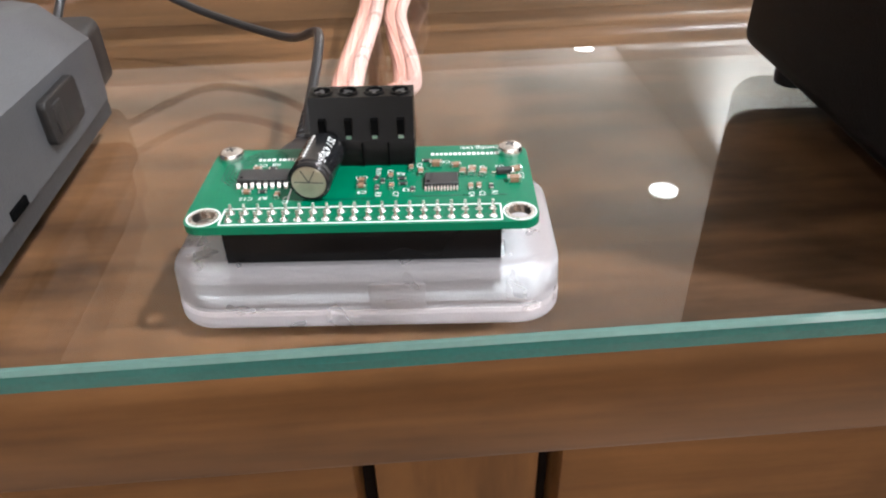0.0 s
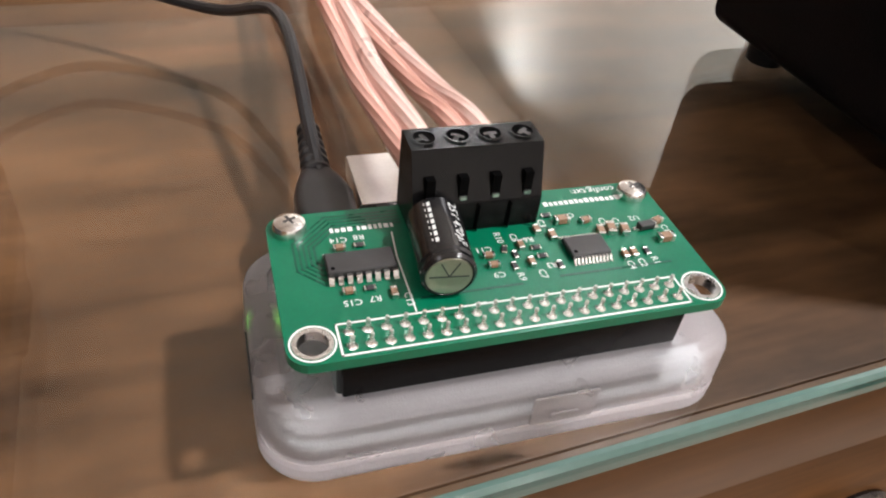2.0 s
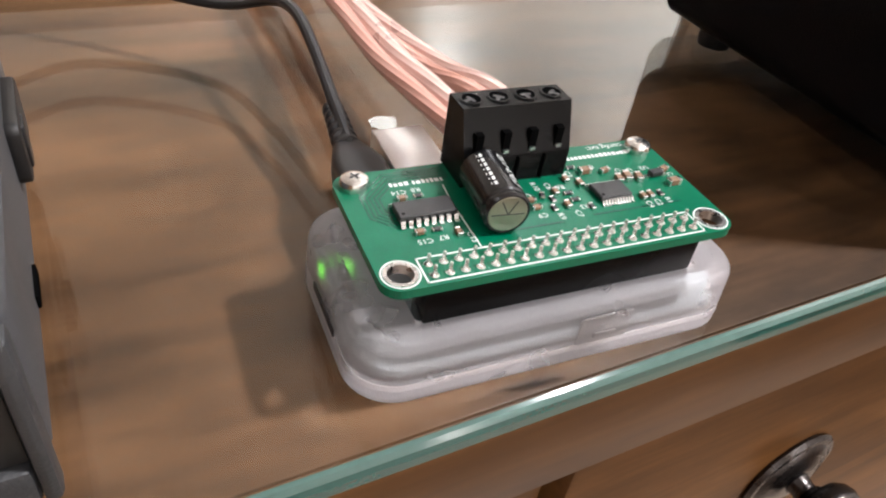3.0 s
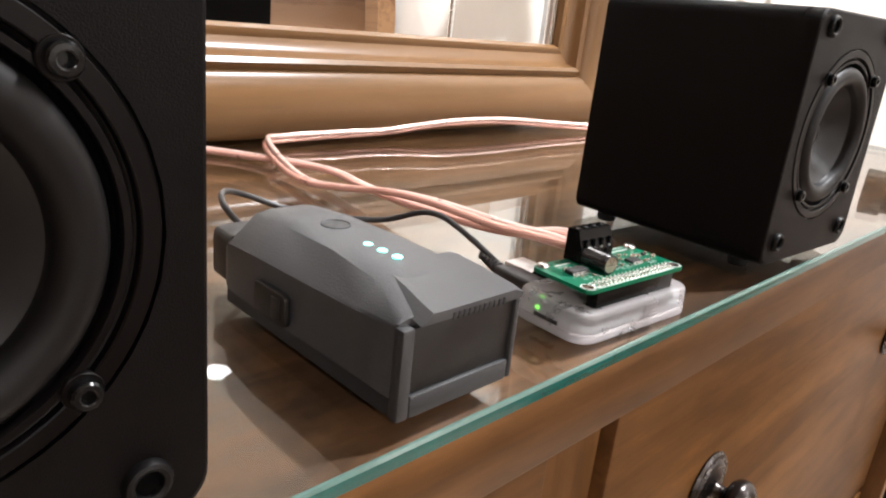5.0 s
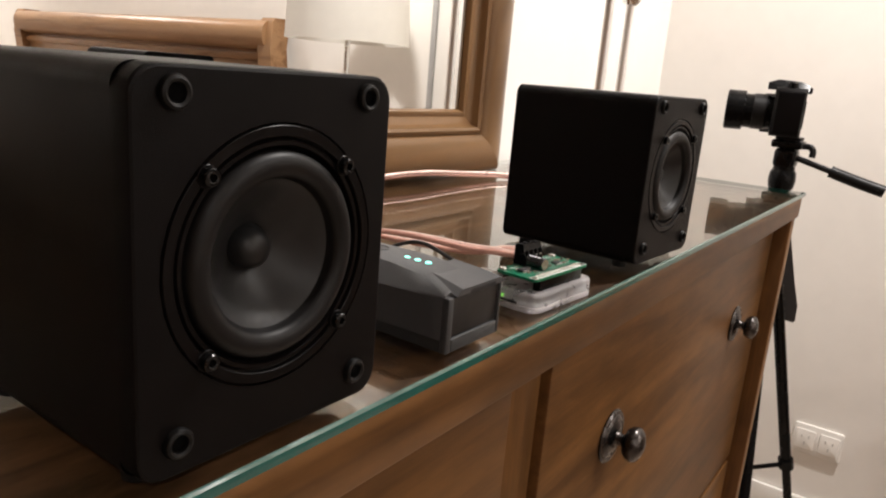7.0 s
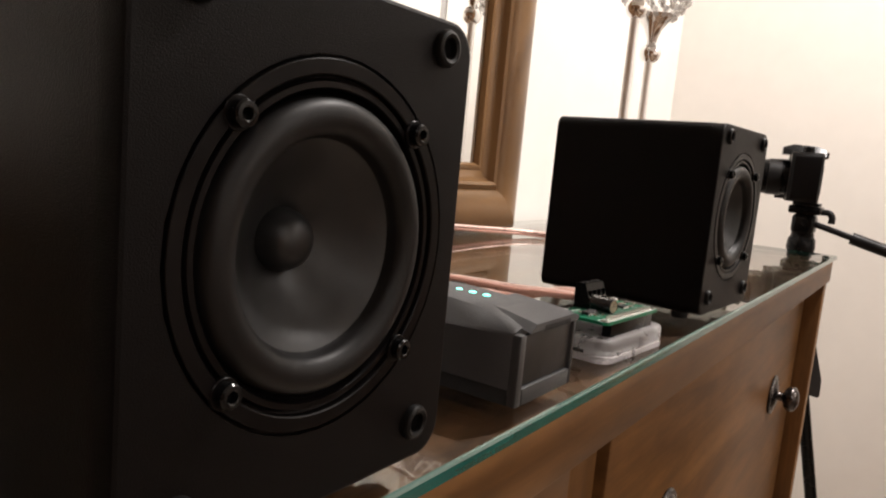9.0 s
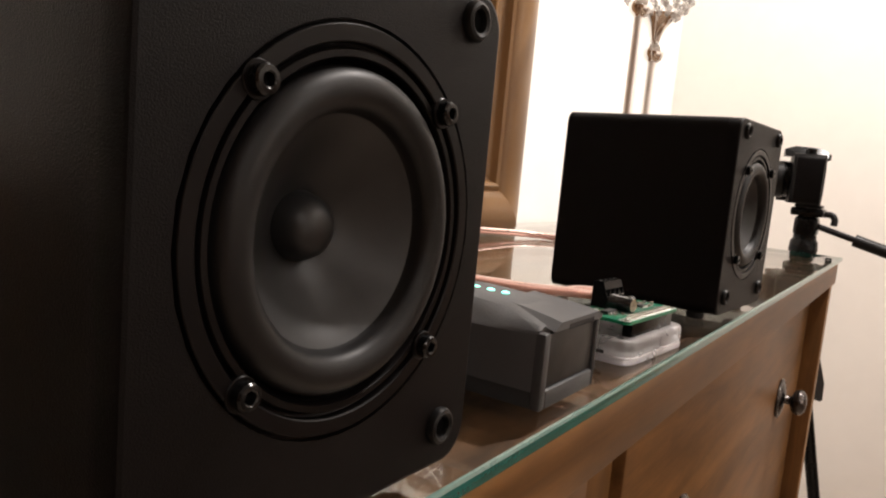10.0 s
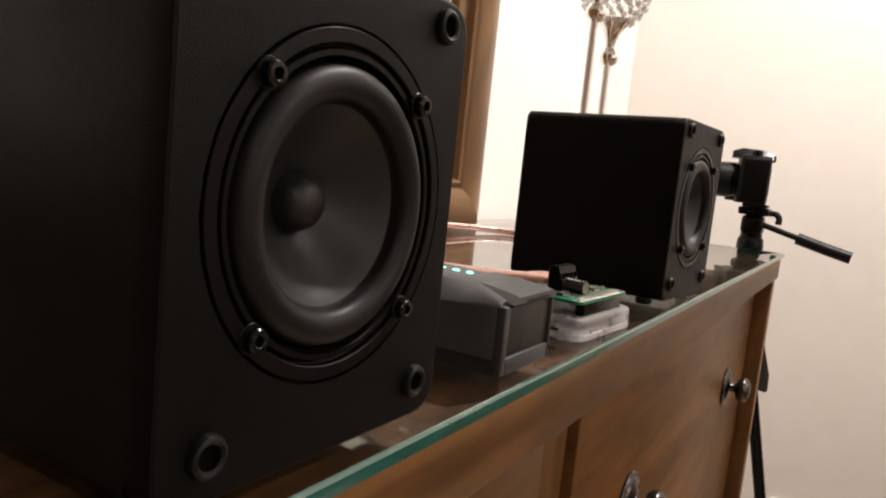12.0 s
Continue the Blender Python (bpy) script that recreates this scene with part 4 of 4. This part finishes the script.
for x, y, kd, r, s in ((-22.5, 5.9, "c", 0, 1), (-19.5, 6.2, "r", 0, 1), (-22.8, -3.2, "c", 0, 1), (-19.8, -3.0, "r", 0, 1), (-16.7, -4.6, "c", 90, 1), (-1.0, 0.4, "c", 0, 1), (-0.9, -1.7, "c", 0, 1), (1.9, 1.4, "r", 70, 1),
                       (4.7, 1.8, "c", 90, 1), (2.2, -2.4, "r", 90, 1), (5.0, -2.1, "c", 90, 1), (6.9, 1.0, "r", 0, 1), (7.2, -1.0, "r", 0, 1), (13.6, 6.4, "c", 0, 1.4), (17.6, 5.8, "c", 10, 1.1), (20.8, 3.0, "c", 80, 1.4), (23.0, 2.4, "c", 80, 1.3),
                       (28.9, -0.6, "c", 0, 1.5), (20.3, -3.0, "c", 90, 1), (21.9, -2.9, "c", 90, 1), (24.3, -2.8, "r", 90, 1), (8.6, 5.0, "c", 90, 1), (10.6, 3.2, "c", 90, 1.1), (9.2, -3.4, "r", 90, 1), (3.2, 0.0, "r", 90, 1), (18.9, 2.8, "c", 80, 1.2), (29.6, 3.6, "c", 20, 1.2), (11.6, 8.2, "r", 0, 1)):
    smd(x, y, kd, r, s)
tm = pose(0.0270, 0.0026, PZ, 0, 0, 5)
sub("transistor", box(-0.0014, 0.0014, -0.0007, 0.0007, 0.0002, 0.0012, 0.0001, 1), M_CHIP, "small black transistor", tm)
for px, py in ((-0.0018, 0), (0.0018, 0.0004), (0.0018, -0.0004)):
    sub("transistor_leg", box(px - 0.0005, px + 0.0005, py - 0.0003, py + 0.0003, 0.00002, 0.0004), M_TIN, "", tm, False)

# metal-shelled adapter plugged into the computer
ad = thing("usb_adapter", CB, "bright metal plug adapter beside the computer case", "adapter")
part("metal_shell", box(-0.0140, -0.0020, 0.0290, 0.0462, 0.0052, 0.0100, 0.0003), M_PLUGSHELL, ad, "bright steel plug shell")
part("collar", box(-0.0150, -0.0010, 0.0190, 0.0289, 0.0036, 0.0112, 0.0008), M_BLACKPL, ad, "black plastic collar")
part("tongue", box(-0.0130, -0.0030, 0.0455, 0.0464, 0.0058, 0.0076), M_WHITEPL, ad)

# black power cable
ub = thing("power_cable", Matrix(), "thin black power cable from battery to the computer", "cable")
c0 = CB @ Vector((-0.0203, 0.0190, 0.0072))
pm = CB @ pose(-0.0203, 0.0, 0.0)
plug = part("plug", loft([[(x, y, 0.0072 + z) for x, z in round_rect(w, h, 0.0018, 4)] for y, w, h in ((0.0190, 0.0105, 0.0072), (0.0345, 0.0112, 0.0078), (0.0385, 0.0095, 0.0070), (0.0430, 0.0064, 0.0058))]), M_CORD, ub, "moulded black micro plug", pm)
rel = []
for i in range(6):
    y, r = 0.0428 + i * 0.0021, 0.0030 - i * 0.00012
    rel += [[(x, y + dy, 0.0074 + 0.0006 * (i + 1) + z) for x, z in round_rect(2 * r * q, 2 * r * q, r * q * 0.95, 4)] for dy, q in ((0, 0.8), (0.0004, 1.0), (0.0014, 1.0), (0.0018, 0.8))]
relief = loft(rel)
part("strain_relief", relief, M_CORD, ub, "ribbed strain relief", pm)
cord_pts = [c0 + Vector((0.002, 0.022, 0.0012)), (-0.0165, 0.0795, 0.0132), (-0.0158, 0.0890, 0.0160), (-0.0152, 0.0990, 0.0186), (-0.0150, 0.1080, 0.0206), (-0.0157, 0.1160, 0.0208), (-0.0180, 0.1240, 0.0190), (-0.030, 0.142, 0.0120), (-0.060, 0.166, 0.0140), (-0.082, 0.174, 0.0220), (-0.097, 0.168, 0.0270), (-0.1035, 0.157, 0.0250), (-0.1032, 0.145, 0.0200), (-0.1030, 0.134, 0.0172)]
part("cord", sweep(cord_pts, 0.00145, 10), M_CORD, ub, "thin black cord")
part("end_plug", box(-0.1070, -0.0990, 0.1290, 0.1350, 0.0135, 0.0205, 0.0012), M_CORD, ub)


# ---------- clear twin speaker cables ----------
def twin_cable(pts, label, twist, on_edge=0.0):
    ca = thing("speaker_cable", Matrix(), label, "cable", "clear speaker cables")
    path = smooth_path(pts, 8)
    for sgn, nm, mm in ((-1, "copper_strand", M_COPPER), (1, "tinned_strand", M_TINNED)):
        out = []
        for i, p in enumerate(path):
            d = (path[min(i + 1, len(path) - 1)] - path[max(i - 1, 0)]).normalized()
            side = d.cross(Vector((0, 0, 1))).normalized()
            a = twist * math.sin(i * 0.11) + on_edge * min(max((i / len(path) - 0.36) / 0.12, 0), 1)
            off = side * math.cos(a) + side.cross(d) * math.sin(a)
            out.append(p + off * 0.0021 * sgn)
        secs = []
        for i, p in enumerate(out):
            d = (out[min(i + 1, len(out) - 1)] - out[max(i - 1, 0)]).normalized()
            u = d.cross(Vector((0, 0, 1))).normalized()
            w = u.cross(d)
            ring = []
            for q in range(28):
                a = 2 * math.pi * q / 28
                r = 0.00155 + 0.00009 * math.cos(9 * a)
                b = a + i * 0.09
                ring.append(tuple(p + (u * math.cos(b) + w * math.sin(b)) * r))
            secs.append(ring)
        strands = loft(secs)
        part(nm, strands, mm, ca, "copper strand in clear jacket" if sgn < 0 else "tinned strand in clear jacket")
        jk = part("jacket", loft([[tuple(p + (Vector(v) - p) * q) for v, q in ((w_, 0.00208 / max((Vector(w_) - p).length, 1e-6)) for w_ in ring[::2])] for p, ring in zip(out, secs)]), M_JACKET, ca, "clear plastic jacket")
        jk.visible_shadow = False
    return ca


twin_cable([(0.0060, 0.0400, 0.0264), (0.0066, 0.058, 0.0248), (0.0095, 0.080, 0.0180), (0.0100, 0.106, 0.0142), (0.0085, 0.135, 0.0130), (0.0080, 0.165, 0.0115), (0.0130, 0.205, 0.0100), (0.0200, 0.255, 0.0085), (0.0050, 0.320, 0.0040), (-0.0350, 0.360, 0.0040), (-0.120, 0.350, 0.0040), (-0.205, 0.260, 0.0050), (-0.238, 0.180, 0.0150), (-0.2412, 0.139, 0.0420)], "clear copper speaker cable running back across the glass", 0.15)
twin_cable([(-0.0050, 0.0410, 0.0258), (-0.0050, 0.058, 0.0250), (-0.0045, 0.080, 0.0230), (-0.0025, 0.106, 0.0220), (-0.0005, 0.135, 0.0205), (0.0000, 0.168, 0.0170), (-0.0030, 0.205, 0.0105), (-0.0030, 0.240, 0.0060), (0.0050, 0.280, 0.0065), (0.0220, 0.330, 0.0115), (0.0500, 0.354, 0.0080), (0.100, 0.356, 0.0085), (0.155, 0.355, 0.0090), (0.225, 0.354, 0.0140), (0.300, 0.352, 0.0145), (0.380, 0.342, 0.0100), (0.450, 0.322, 0.0060), (0.470, 0.280, 0.0040), (0.400, 0.210, 0.0040), (0.260, 0.175, 0.0080), (0.1730, 0.137, 0.0420)], "clear copper speaker cable lying along the mirror base", 0.2, 1.15)


# ---------- crystal candle holders ----------
def candle_holder(x, y, zb, size, label):
    ch = thing("candle_holder", pose(x, y, 0), label, "candle holder", "crystal candle holders")
    part("base", lathe([(0, 0), (0.045, 0), (0.046, 0.003), (0.040, 0.008), (0.014, 0.014), (0.009, 0.020), (0.0078, 0.03)], 32, closed_ends=False), M_CHROME, ch, "round chrome foot")
    part("stem", lathe([(0.0072, 0.015), (0.0066, zb - 0.010)], 16, closed_ends=False), M_SATIN, ch, "slim satin silver stem")
    q = size
    part("ball", lathe([(0.005, zb - 0.0165 * q)] + [(0.0155 * q * math.cos(a), zb + 0.0155 * q * math.sin(a)) for a in np.linspace(-1.2, 1.2, 11)] + [(0.006 * q, zb + 0.0165 * q)], 28), M_CHROME, ch, "bright chrome ball")
    part("cup", lathe([(0.007 * q, zb + 0.016 * q), (0.0085 * q, zb + 0.022 * q), (0.013 * q, zb + 0.034 * q), (0.021 * q, zb + 0.045 * q), (0.030 * q, zb + 0.052 * q), (0.031 * q, zb + 0.054 * q), (0.028 * q, zb + 0.055 * q), (0.012 * q, zb + 0.036 * q), (0, zb + 0.030 * q)], 32, closed_ends=False), M_CHROME, ch, "chrome flared cup")
    # lattice bowl filled with faceted beads
    R = 0.048 * q
    zc = zb + 0.090 * q
    wires, beads = bmesh.new(), bmesh.new()
    rows = [-0.80, -0.58, -0.34, -0.10, 0.14, 0.38, 0.60]
    nodes = []
    for j, s_ in enumerate(rows):
        rr_ = R * math.sqrt(1 - s_ * s_)
        nodes.append([Vector((rr_ * math.cos(2 * math.pi * (i + 0.5 * (j % 2)) / 16), rr_ * math.sin(2 * math.pi * (i + 0.5 * (j % 2)) / 16), zc + R * s_)) for i in range(16)])
    for j in range(len(rows)):
        for i in range(16):
            p = nodes[j][i]
            w = 0.0078 if j > 1 else 0.0060
            lathe([(0, -w * 0.85 * q), (w * 0.72 * q, -w * 0.30 * q), (w * 0.72 * q, w * 0.30 * q), (0, w * 0.85 * q)], 6, Matrix.Translation(p), beads)
            if j + 1 < len(rows):
                for n_ in (nodes[j + 1][i], nodes[j + 1][(i + (1 if j % 2 else -1)) % 16]):
                    sweep([p, n_], 0.0008, 5, wires, 1)
    part("lattice", wires, M_SATIN, ch, "silver wire lattice bowl")
    part("crystal_beadwork", beads, M_CRYSTAL, ch, "faceted clear crystal beads", smooth=False)
    part("rim_band", lathe([(R * 0.76, zc + R * 0.64), (R * 0.79, zc + R * 0.66), (R * 0.79, zc + R * 0.72), (R * 0.75, zc + R * 0.72)], 32, closed_ends=False), M_CHROME, ch)
    return ch


candle_holder(0.693, 0.272, 0.274, 1.0, "shorter chrome and crystal candle holder on the dresser")
candle_holder(0.597, 0.264, 0.318, 0.98, "taller chrome and crystal candle holder on the dresser")

# ---------- tripod and photo camera ----------
TX, TY = 1.20, 0.100
tp = thing("tripod", pose(TX, TY, FLOOR_Z), "black and grey photo tripod with a pan handle", "tripod")
part("column", lathe([(0.0155, H - 0.50), (0.0155, H - 0.02)], 20), M_BLACKPL, tp)
part("collar", lathe([(0.018, H - 0.215), (0.032, H - 0.21), (0.034, H - 0.16), (0.022, H - 0.15), (0.020, H - 0.11), (0.014, H - 0.105)], 24), M_BLACKPL, tp)
hd_bm = lathe([(0.0160, H - 0.045), (0.0240, H - 0.036), (0.0265, H - 0.020), (0.0250, H - 0.004), (0.0210, H + 0.002), (0.0210, H + 0.008)], 28)
box(-0.0240, 0.0240, -0.0210, 0.0210, H + 0.006, H + 0.046, 0.009, 3, hd_bm)
box(-0.0270, 0.0270, -0.0290, 0.0290, H + 0.046, H + 0.062, 0.004, 2, hd_bm)
hd = part("pan_head", hd_bm, M_BLACKPL, tp, "black pan and tilt head")
part("quick_plate", box(-0.020, 0.020, -0.024, 0.024, H + 0.0625, H + 0.0690, 0.002), M_RUBBER, hd)
part("lock_lever", sweep([(0.004, -0.026, H + 0.052), (0.004, -0.040, H + 0.052), (0.002, -0.047, H + 0.044), (0.0, -0.047, H + 0.032)], 0.0062, 10), M_RUBBER, hd, "curved plate lock lever")
han = part("pan_handle", sweep([(0, -0.012, H + 0.030), (0, -0.06, H + 0.017), (0, -0.10, H + 0.006)], 0.0062, 10), M_RUBBER, hd, "black handle rod")
part("handle_grip", sweep([(0, -0.085, H + 0.0095), (0, -0.112, H + 0.002), (0, -0.15, H - 0.008), (0, -0.184, H - 0.0160)], 0.0118, 14), M_RUBBER, tp, "black rubber handle grip")
apex = Vector((0, 0, H - 0.185))
for ang in (205, -35, 85):
    d = Vector((math.cos(radians(ang)), math.sin(radians(ang)), 0))
    s = apex + d * 0.026
    for j, (f0, f1, r, mm) in enumerate(((0.0, 0.70, 0.0125, M_GREYTUBE if ang == 85 else M_BLACKPL), (0.68, 0.985, 0.0100, M_BLACKPL))):
        e = Vector((d.x * 0.25, d.y * 0.25, 0.012))
        part("leg_tube", sweep([s.lerp(e, f0), s.lerp(e, f1)], r, 12, per=1), mm, tp)
        if j < 1:
            part("leg_clamp", sweep([s.lerp(e, f1 - 0.02), s.lerp(e, f1 + 0.012)], r + 0.005, 12, per=1), M_BLACKPL, tp, "black leg clamp")
    part("rubber_foot", sweep([s.lerp(e, 0.975), s.lerp(e, 1.0)], 0.012, 12, per=1), M_RUBBER, tp)
    mid = s.lerp(e, 0.70)
    part("brace", sweep([mid, Vector((0, 0, mid.z + 0.005))], 0.0055, 8, per=1), M_BLACKPL, tp, "black centre brace")
part("brace_hub", lathe([(0.016, 0.215), (0.016, 0.255)], 16), M_BLACKPL, tp)
part("column_lower", lathe([(0.010, 0.215), (0.010, H - 0.49)], 16), M_BLACKPL, tp)

cm = thing("photo_camera", pose(TX, TY, 0.0692, 0, 0, 12), "black digital camera with zoom lens on the tripod", "camera")
part("body", loft([[(x, y, z + 0.0475) for x, z in round_rect(w, 0.095, 0.012, 5)] for y, w in ((-0.014, 0.112), (-0.010, 0.126), (0.036, 0.128), (0.042, 0.118))]), M_BLACKVINYL, cm, "black camera body")
part("hand_grip", loft([[(0.046 + x, y, z + 0.042) for x, z in round_rect(w, 0.080, 0.010, 4)] for y, w in ((0.036, 0.034), (0.056, 0.030), (0.060, 0.020))]), M_RUBBER, cm, "rubber hand grip")
part("viewfinder_hump", loft([[(x, y, 0.094 + z) for x, z in ((-0.030, -0.004), (0.030, -0.004), (0.018, 0.016 * s), (-0.018, 0.016 * s))] for y, s in ((-0.018, 0.5), (0.0, 0.9), (0.040, 1.0), (0.058, 0.6))]), M_BLACKPL, cm)
part("eyecup", box(-0.017, 0.017, -0.024, -0.0175, 0.086, 0.099, 0.003), M_RUBBER, cm)
part("mode_dial", lathe([(0.010, 0.094), (0.010, 0.104), (0.0085, 0.1055), (0, 0.1055)], 20, pose(-0.044, 0.014, 0)), M_BLACKPL, cm)
part("screen", box(-0.038, 0.038, -0.0165, -0.0138, 0.018, 0.072, 0.001), M_GLOSSBLK, cm, "dark rear screen")
lens = part("lens_barrel", lathe([(0.030, 0.020), (0.033, 0.026), (0.033, 0.050), (0.0345, 0.052), (0.0345, 0.082), (0.034, 0.084), (0.034, 0.094), (0.0395, 0.096), (0.0400, 0.128), (0.038, 0.130), (0.031, 0.128), (0.029, 0.118), (0, 0.116)], 32, pose(-0.006, 0, 0.044, -90)), M_BLACKPL, cm, "black zoom lens barrel")
part("zoom_ring", lathe([(0.0350, 0.055), (0.0358, 0.056), (0.0358, 0.078), (0.0350, 0.079)], 40, pose(-0.006, 0, 0.044, -90), closed_ends=False), M_RUBBER, lens, "ribbed rubber zoom ring")
part("front_glass", lathe([(0.0285, 0.1175), (0.020, 0.1190), (0, 0.1200)], 24, pose(-0.006, 0, 0.044, -90)), M_GLOSSBLK, lens)
secs = []
for z, y, hw_ in ((0.086, 0.012, 0.004), (0.040, 0.006, 0.005), (-0.03, 0.002, 0.007), (-0.12, -0.012, 0.010), (-0.22, -0.030, 0.014), (-0.31, -0.046, 0.021), (-0.365, -0.054, 0.029), (-0.400, -0.050, 0.034), (-0.404, -0.050, 0.030)):
    secs.append([(0.0640, y - hw_, z), (0.0675, y - hw_, z), (0.0675, y + hw_, z + 0.3 * hw_), (0.0640, y + hw_, z + 0.3 * hw_)])
part("neck_strap", loft(secs), M_CORD, cm, "hanging black neck strap")

# ---------- seen in the mirror: bed, side table, lamp ----------
bd = thing("bed_headboard", pose(WALL_R, 0, FLOOR_Z), "brown wooden sleigh bed headboard against the wall", "bed")
hy0, hy1, ht = -3.05, -1.10, H + 0.275
part("headboard_panel", box(-0.07, -0.045, hy0 + 0.06, hy1 - 0.06, 0.30, ht - 0.09, 0.004), M_BED, bd)
part("top_roll", loft([[(-0.075 + x, y, ht - 0.055 + z) for x, z in round_rect(0.10, 0.105, 0.045, 6)] for y in (hy0 + 0.03, hy1 - 0.03)]), M_BED, bd, "rolled wooden top rail")
part("moulding", box(-0.085, -0.040, hy0 + 0.06, hy1 - 0.06, ht - 0.150, ht - 0.120, 0.008), M_BED, bd)
for y in (hy0, hy1 - 0.07):
    part("bed_post", loft([[(x + dx, yy, z) for x, yy in ((-0.10, y), (-0.02, y), (-0.02, y + 0.07), (-0.10, y + 0.07))] for z, dx in ((0, 0), (ht - 0.22, 0), (ht - 0.10, -0.012), (ht - 0.01, 0.0), (ht + 0.005, 0.012))]), M_BED, bd, "square wooden bed post")
# Added out of view; the brown keeps it from throwing fill on the dresser.
part("mattress", loft([[(x, y, z + 0.47) for y, z in [(-2.075 + a, b) for a, b in round_rect(1.80, 0.26, 0.05, 5)]] for x in (-2.05, -0.105)]), M_BLANKET, bd, "unseen mattress, its cover made brown to cut bounced light")
part("bed_frame", box(-2.06, -0.10, hy0 + 0.06, hy1 - 0.06, 0.14, 0.335, 0.01), M_BED, bd)
for x in (-2.03, -0.16):
    for y in (hy0 + 0.10, hy1 - 0.15):
        part("bed_leg", box(x, x + 0.06, y, y + 0.06, 0, 0.145, 0.004), M_BED, bd)

nt_ = thing("side_table", pose(WALL_R - 0.24, -0.60, FLOOR_Z), "small brown wooden side table next to the bed", "side table")
part("table_top", box(-0.21, 0.22, -0.21, 0.21, 0.56, 0.59, 0.006), M_BED, nt_)
part("table_body", box(-0.18, 0.20, -0.19, 0.19, 0.14, 0.559, 0.004), M_BED, nt_)
for x in (-0.18, 0.15):
    for y in (-0.19, 0.14):
        part("table_leg", box(x, x + 0.05, y, y + 0.05, 0, 0.141, 0.004), M_BED, nt_)
la = thing("table_lamp", pose(WALL_R - 0.24, -0.60, FLOOR_Z + 0.5905), "table lamp with white drum shade and slim stem", "lamp")
sz0 = H + 0.205 - 0.5905
part("lamp_base", lathe([(0, 0), (0.075, 0), (0.077, 0.010), (0.060, 0.020), (0.012, 0.028)], 32, closed_ends=False), M_STEEL, la, "round metal base")
part("lamp_stem", lathe([(0.009, 0.02), (0.009, sz0 + 0.12)], 16), M_STEEL, la, "slim metal stem")
part("shade", lathe([(0.190, sz0), (0.175, sz0 + 0.27), (0.173, sz0 + 0.27), (0.188, sz0)], 48, closed_ends=False), M_SHADE, la, "white fabric drum shade")
part("shade_ring", lathe([(0.010, sz0 + 0.10), (0.172, sz0 + 0.255), (0.172, sz0 + 0.259), (0.010, sz0 + 0.105)], 3, closed_ends=False), M_STEEL, la)
